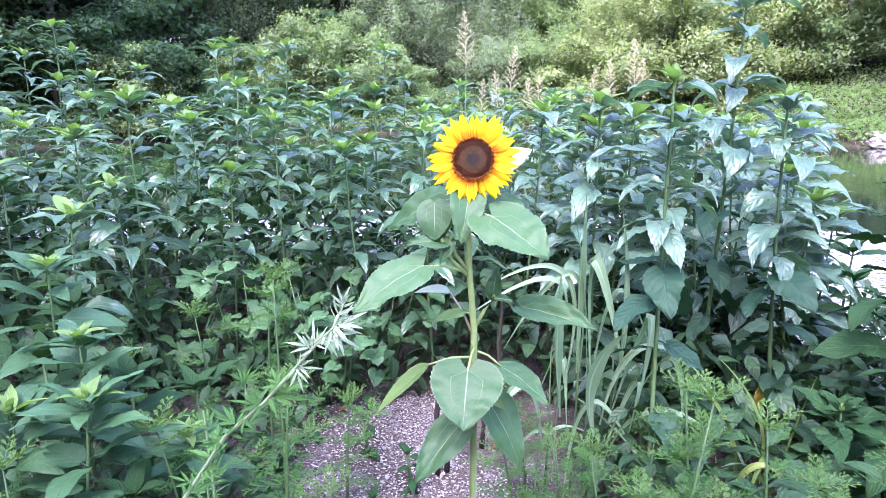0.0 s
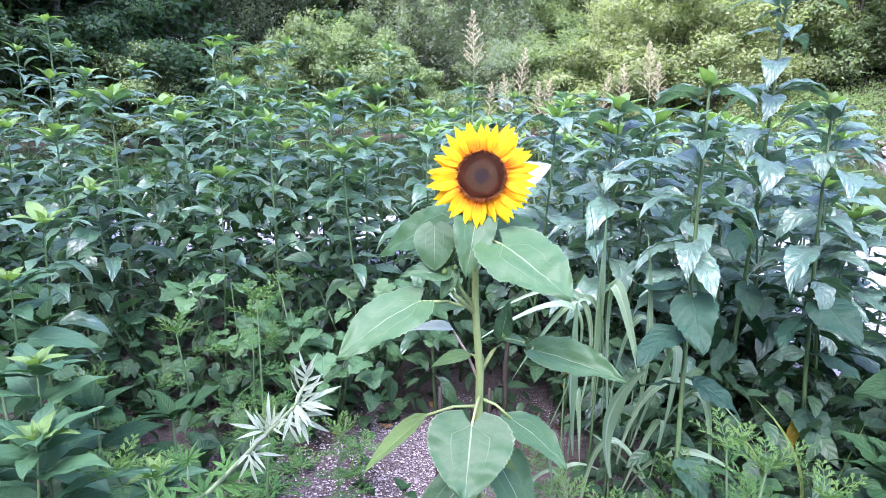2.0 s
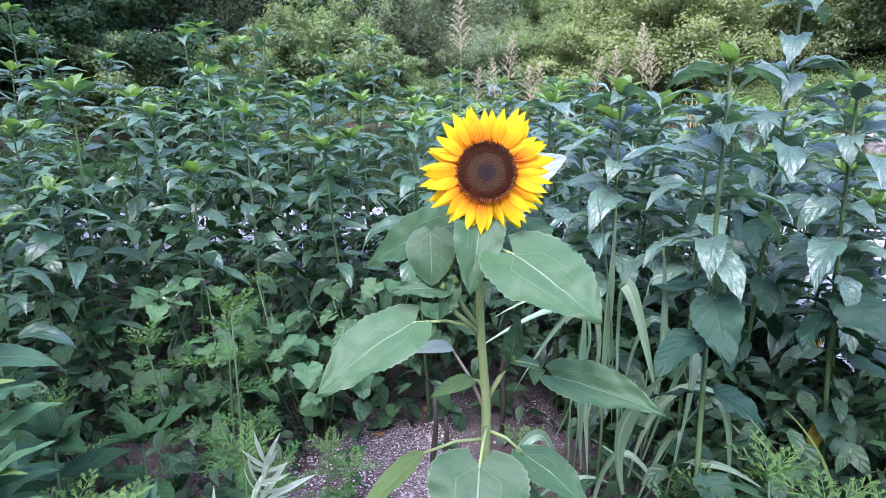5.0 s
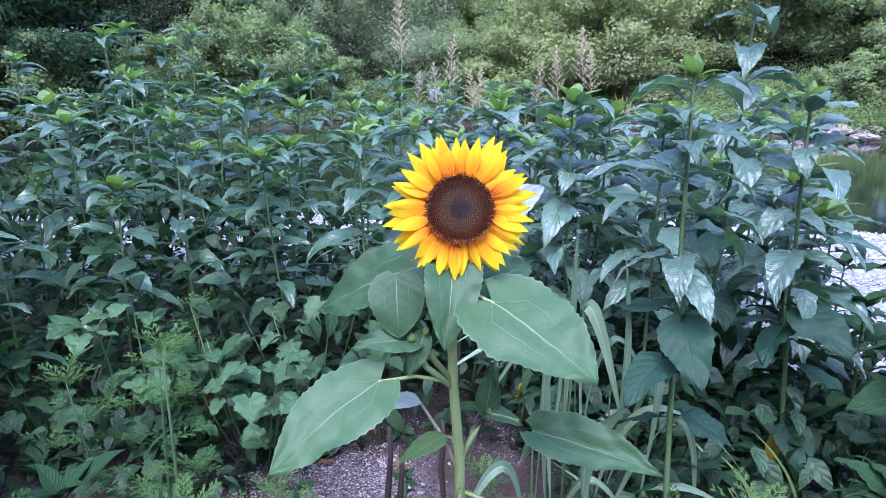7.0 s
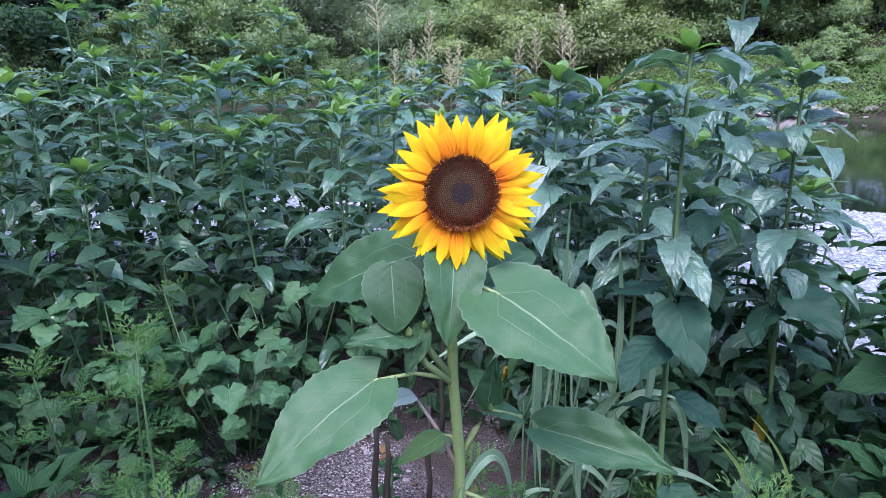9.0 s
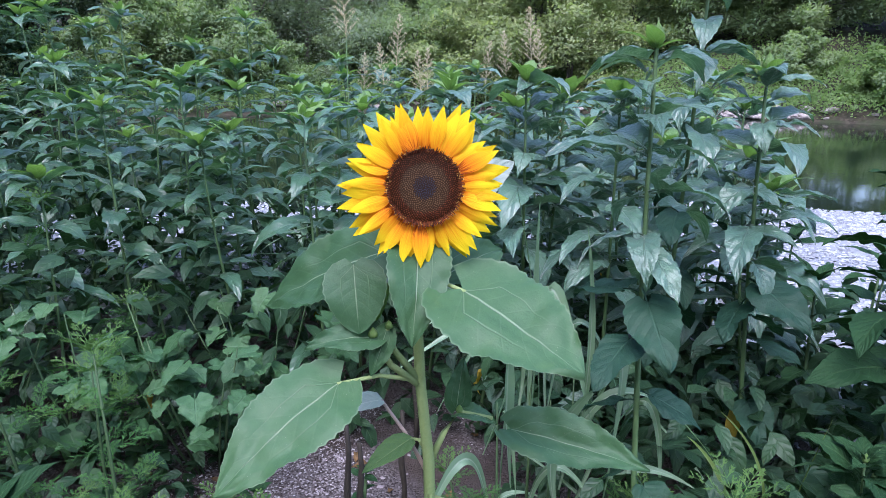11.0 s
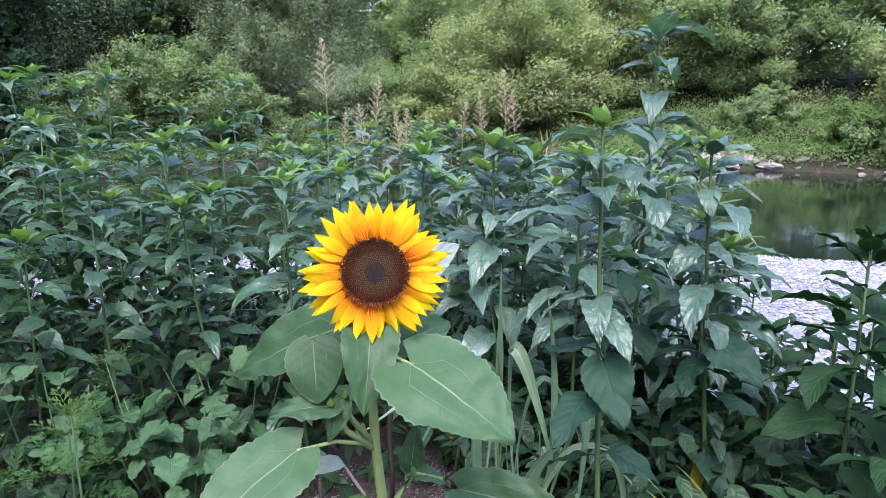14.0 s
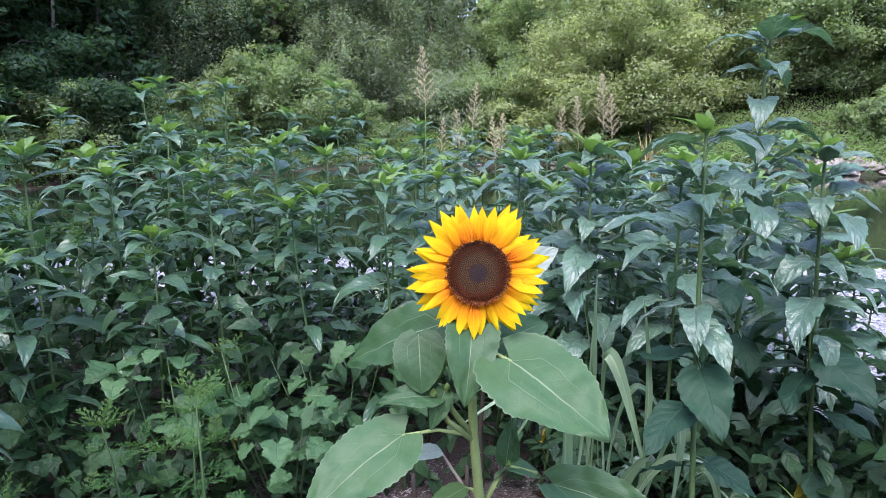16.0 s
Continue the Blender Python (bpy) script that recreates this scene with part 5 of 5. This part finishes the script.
tree(*polar(17.8, 29.5), 7.6, 3.5, 4, M_TREE_YEL, M_BARK, "large pale yellow-green bushy tree", "tree", 40, 28272, 0.147, 0.12, 0, 3, 0.012)
tree(*polar(12.5, 29.0), 4.4, 2.6, 5, M_TREE_YEL, M_BARK, "yellow-green bush below a larger tree", "bush", 26, 12958, 0.138, 0.1, 0, 3, 0.012)
tree(*polar(20.5, 29.5), 4.8, 2.4, 6, M_TREE_YEL, M_BARK, "yellow-green bush below a larger tree", "bush", 26, 11780, 0.138, 0.1, 0, 3, 0.012)
tree(*polar(7.5, 30.0), 3.6, 2.4, 7, M_TREE_GREEN, M_BARK, "mid-green bush on the far bank", "bush", 26, 11780, 0.138, 0.1, 0, 3, 0.012)
tree(*polar(3.0, 30.5), 3.2, 2.4, 8, M_TREE_GREY, M_BARK, "grey-green bush on the far bank", "bush", 26, 11780, 0.129, 0.1, 0, 3, 0.012)
tree(*polar(-22.5, 22.6), 2.6, 1.9, 9, M_TREE_DARK, M_BARK, "dark green shrub on the dark bank", "bush", 22, 9424, 0.120, 0.05, 0, 3, 0.012)
tree(*polar(-27.0, 22.0), 2.4, 1.7, 10, M_TREE_GREEN, M_BARK, "mid-green bush on the dark bank", "bush", 22, 9424, 0.120, 0.05, 0, 3, 0.012)
tree(*polar(-18.0, 25.5), 2.2, 1.6, 11, M_TREE_GREEN, M_BARK, "mid-green shrub on the dark bank", "bush", 22, 8246, 0.120, 0.05, 0, 3, 0.012)
# pale drooping trees
for k, (az, d, h) in enumerate(((-22.0, 31, 10.5), (-18.5, 32, 10.0), (-5.5, 32, 10.5), (-1.5, 33, 10.0), (2.5, 33.5, 11.0))):
    tree(*polar(az, d), h, 2.5, 20 + k, M_TREE_GREY, M_BARK_PALE, "pale grey-green tree with drooping twigs", "tree", 40, 22382, 0.120, 0.2, 2.2, 1, 0.013, 1.3)
# ivy-green column and dark layered trees
tree(*polar(-10.6, 33), 9.5, 1.3, 30, M_TREE_GREEN, M_BARK, "slender dark green tree between pale ones", "tree", 34, 12958, 0.138, 0.05, 0.4)
for k, (az, d, h, sp) in enumerate(((-31.0, 23.5, 9.5, 3.2), (-36.0, 23.5, 10.5, 3.4), (-28.5, 27.5, 11, 2.6), (-41, 24, 11, 3.5))):
    tree(*polar(az, d), h, sp, 40 + k, M_TREE_DARK, M_BARK, "dark green tree with layered leafy boughs", "tree", 38, 18600, 0.173, 0.12, 0.1, 1, 0.018, 0.35)
tree(*polar(-26.3, 24.5), 10.5, 0.5, 50, M_TREE_DARK, M_BARK_PALE, "thin bare pale trunk before dark woods", "tree", 10, 300, 0.12, 0.35, 0.2, 1, 0.0085)
tree(*polar(-23.8, 27.0), 10.5, 0.7, 51, M_TREE_DARK, M_BARK, "thin dark trunk before dark woods", "tree", 10, 900, 0.14, 0.45, 0.2, 1, 0.010)
# green trees over the herb bank
for k, (az, d, h, sp) in enumerate(((25.5, 32, 8.2, 2.6), (30.0, 32.5, 8.0, 2.8), (34.5, 32, 7.4, 2.8), (33.0, 35.0, 8.5, 2.6), (38.2, 32.5, 7.4, 2.5), (45.5, 31.5, 7.6, 2.6), (49.5, 26.5, 7.4, 3.0), (55.0, 26, 8.0, 3.2), (10.0, 34, 8.6, 2.8), (62, 26, 8, 3.2))):
    tree(*polar(az, d), h, sp, 60 + k, M_TREE_GREEN if k % 3 else M_TREE_YEL, M_BARK, "green leafy tree above the river bank", "tree", 36, 18848, 0.147, 0.12, 0.1, 2, 0.012)
for k, (az, d, h) in enumerate(((43.5, 25.8, 1.5), (47.0, 25.2, 2.0), (51.0, 24.8, 2.4), (37.5, 28.2, 1.5))):
    tree(*polar(az, d), h, 0.9 + 0.3 * h, 80 + k, M_TREE_GREEN if k % 2 else M_BANK, M_BARK, "bright green bush on the river bank", "bush", 24, 10602, 0.120, 0.05, 0, 3, 0.012)

# deep woods behind: four trees, and copies of them
WOODS = [tree(0, 60 + 3 * k, 13.0 + k, 4.2, 90 + k, M_TREE_DARK if k % 2 == 0 else M_TREE_GREEN, M_BARK, "tall dark tree of the woods behind, also copied unseen to block light", "tree", 44, 17000, 0.235, 0.06, 0.1, 1, 0.014) for k in range(4)]
r = random.Random(33)
for k, o in enumerate(WOODS):
    x, y = polar(-40 + 12 * k, 39)
    o.matrix_basis = pose(x, y, float(land(x, y)) - 0.2)
for k in range(44):
    az = -58 + 124 * (k + 0.5) / 44 + r.uniform(-1.5, 1.5)
    x, y = polar(az, r.choice((37, 41, 46)) + r.uniform(-1.5, 1.5) - (9 if az < -24 else 0) - (3 if az > 40 else 0))
    if 38.5 < az < 44.5:
        continue
    # Right of centre only the lighter trees, their colour standing in for haze.
    copy_thing(WOODS[1 + (k % 2) * 2 if az > -4 else (k % 2) * 2], pose(x, y, float(land(x, y)) - 0.2, 0, 0, r.uniform(0, 360)))

# Added trees behind the camera, never in view, to block light from there.
for k in range(18):
    x, y = polar(165 + 100 * (k + 0.5) / 18 + r.uniform(-3, 3), r.choice((19, 23)) + r.uniform(-1, 1))
    copy_thing(WOODS[k % 4], pose(x, y, -0.2, 0, 0, r.uniform(0, 360)))
# Added trees out of view on the left, to shade the plants there.
for k in range(12):
    x, y = polar(-72 - 5 * k, (12.0, 15.5)[k % 2] + r.uniform(-1, 1))
    copy_thing(WOODS[k % 4], pose(x, y, float(land(x, y)) - 0.2, 0, 0, r.uniform(0, 360)))


def herb_bank():
    rg = np.random.default_rng(4)
    x, y = rg.uniform(-26, 30, 700000), rg.uniform(2, 38, 700000)
    df = (y - np.interp(x, FAR_X, FAR_Y)) * 0.75
    keep = (df > 0.04) & (df < 8) & (rg.random(700000) < 1.25 - 0.12 * df) & (np.hypot(x, y) < 38) & (y > np.abs(x) * 0.45)
    x, y = x[keep][:150000], y[keep][:150000]
    n = len(x)
    hgt = (0.2 + 0.45 * (0.5 + 0.5 * np.sin(x * 1.3) * np.sin(y * 1.1 + 1))) * rg.random(n) ** 0.7
    p = np.stack((x, y, land(x, y) + hgt), 1)
    a = rg.normal(size=(n, 3))
    a /= np.linalg.norm(a, axis=1)[:, None]
    b = np.cross(a, rg.normal(size=(n, 3)) * 0.5 + np.array((0, -0.3, 0.8)))
    b /= np.linalg.norm(b, axis=1)[:, None]
    s = rg.uniform(0.07, 0.14, n)[:, None]
    v = np.stack((p - a * s * 0.42 + b * s * 0.34, p + a * s * 0.58, p - a * s * 0.42 - b * s * 0.34), 1).reshape(-1, 3)
    me = bpy.data.meshes.new("herbs")
    me.from_pydata(v.tolist(), [], np.arange(n * 3).reshape(-1, 3).tolist())
    me.materials.append(M_BANK)
    lay = me.uv_layers.new(name="UVMap")
    lay.data.foreach_set("uv", np.tile(np.array((0.8, 0, 0.5, 1, 0.2, 0), dtype=np.float32), n))
    me.update()
    tagged(new("herbs", me), "dense bright green herbs covering the far bank", "undergrowth", kind="stuff")


herb_bank()


def stone_mesh(name, mat, seed, detail=1, rough=0.25, flat=0.65, smooth=False):
    bm = bmesh.new()
    bmesh.ops.create_icosphere(bm, subdivisions=detail, radius=1.0)
    r = random.Random(seed)
    off = Vector((r.random(), r.random(), r.random())) * 20
    for v in bm.verts:
        v.co *= 1 + rough * noise.noise(v.co * 1.3 + off)
        v.co.z *= flat
    me = bpy.data.meshes.new(name)
    bm.to_mesh(me)
    bm.free()
    me.materials.append(mat)
    me.polygons.foreach_set("use_smooth", np.full(len(me.polygons), smooth))
    return me


def straw_tuft(x, y, h, seed):
    z = float(land(x, y))
    root = plant_root("dry_grass", x, y, z - 0.05, "tuft of dry straw-coloured grass on the far bank", "grass", "dry grass tufts", 0)
    rr = random.Random(seed)
    for k in range(26):
        g = Geo()
        g.blade(spin(Vector((0, 0, 0)), 0, rr.uniform(66, 88), 1.0), h * rr.uniform(0.6, 1.1), 0.05, n=6, cols=1, peak=0.45, sharp=0.45, fold=0.3, bend=rr.uniform(0.1, 0.9), rng=rr)
        part("grass_blade", g.mesh("grass_blade", M_STRAW), root, Matrix.Translation((rr.uniform(-0.2, 0.2), rr.uniform(-0.2, 0.2), 0)) @ pose(0, 0, 0, 0, 0, rr.uniform(0, 360)))


straw_tuft(*polar(20.7, 27.0), 1.5, 1)
straw_tuft(*polar(14.5, 27.9), 1.0, 2)

ROCKS = [stone_mesh("rock", M_ROCK, k, 3, 0.55, 0.6, False) for k in range(4)]
r = random.Random(14)
for k in range(84):
    if k < 34:
        az = r.uniform(33.0, 38.5)
        size = r.uniform(0.12, 0.32)
    else:
        az = r.uniform(-9, 52)
        size = r.uniform(0.07, 0.2)
    d = float(np.interp(az, (-40, -30, -20, -9, 0, 15, 30, 36, 43, 50, 62), (20.5, 21.2, 22.5, 26.6, 26.6, 27.6, 25.6, 24.9, 24.0, 23.6, 23.4))) + r.uniform(-0.1, 0.5)
    x, y = polar(az, d)
    ob = tagged(new("rock", ROCKS[k % 4]), "pale rounded boulder at the far water edge", "rock", "rocks along the water")
    ob.matrix_basis = pose(x, y, max(WATER_Z, float(land(x, y))) + 0.1 * size, r.uniform(-15, 15), r.uniform(-15, 15), r.uniform(0, 360)) @ Matrix.Diagonal((size * r.uniform(0.8, 1.4), size, size * r.uniform(0.7, 1.0), 1))


# ---- pebbles ----
def pebble_field(name, label, count, spot, sizes, mat, seed):
    """Loose stones by the thousand, as one mesh of small rough solids."""
    rg = np.random.default_rng(seed)
    bv = np.array(((1, 0, 0), (0.3, 0.95, 0), (-0.8, 0.6, 0), (-0.8, -0.6, 0), (0.3, -0.95, 0), (0.1, 0.1, 1), (0, 0, -1)))
    bf = np.array([[k, (k + 1) % 5, 5] for k in range(5)] + [[(k + 1) % 5, k, 6] for k in range(5)])
    x, y = spot(rg, count)
    s = sizes[0] + (sizes[1] - sizes[0]) * rg.random(count) ** 2.2
    ang = rg.uniform(0, 6.283, count)
    v = bv[None] * (1 + 0.22 * rg.normal(size=(count, len(bv), 1))) * np.stack((s * rg.uniform(0.8, 1.5, count), s, s * rg.uniform(0.45, 0.75, count)), 1)[:, None, :]
    c, q = np.cos(ang)[:, None], np.sin(ang)[:, None]
    v = np.stack((v[..., 0] * c - v[..., 1] * q, v[..., 0] * q + v[..., 1] * c, v[..., 2]), -1)
    v += np.stack((x, y, land(x, y) + 0.25 * s), 1)[:, None, :]
    f = (bf[None] + (np.arange(count) * len(bv))[:, None, None]).reshape(-1, 3)
    me = bpy.data.meshes.new(name)
    me.from_pydata(v.reshape(-1, 3).tolist(), [], f.tolist())
    me.materials.append(mat)
    me.update()
    tagged(new(name, me), label, "gravel", kind="stuff")


def spot_path(rg, n):
    y = rg.uniform(1.2, 3.1, n)
    return rg.normal(-0.08, 0.34, n) - 0.08 * (y - 2), y


def spot_bar(rg, n):
    x = rg.uniform(-3.0, 7.2, n)
    lo = np.where(x > 1.6, 1.0 + 0.45 * x, 4.4)
    y = lo + (np.interp(x, NEAR_X, NEAR_Y) - 0.05 - lo) * rg.random(n) ** 0.9
    return x, y


pebble_field("gravel", "small grey and lilac pebbles on the path", 22000, spot_path, (0.0014, 0.0052), M_PEBBLE, 1)
pebble_field("gravel", "white and pale grey pebbles of the gravel bar", 46000, spot_bar, (0.007, 0.024), M_PEBBLE_PALE, 2)

PEBBLES = [stone_mesh("pebble", M_PEBBLE_PIECE, 30 + k, 1, 0.5, 0.6) for k in range(6)]
bed = plant_root("path_stones", -0.1, 2.1, 0, "larger loose grey stones lying on the gravel path", "stones", "", 0)
r = random.Random(77)
for k in range(260):
    x, y = r.gauss(-0.08, 0.30), r.uniform(1.35, 2.9)
    s = 0.005 + 0.007 * r.random() ** 2.5
    part("pebble", PEBBLES[k % 6], bed, Matrix.Translation((x + 0.1, y - 2.1, float(land(x, y)) + 0.3 * s)) @ pose(0, 0, 0, r.uniform(-20, 20), r.uniform(-20, 20), r.uniform(0, 360)) @ Matrix.Diagonal((s * r.uniform(0.9, 1.5), s, s, 1)))
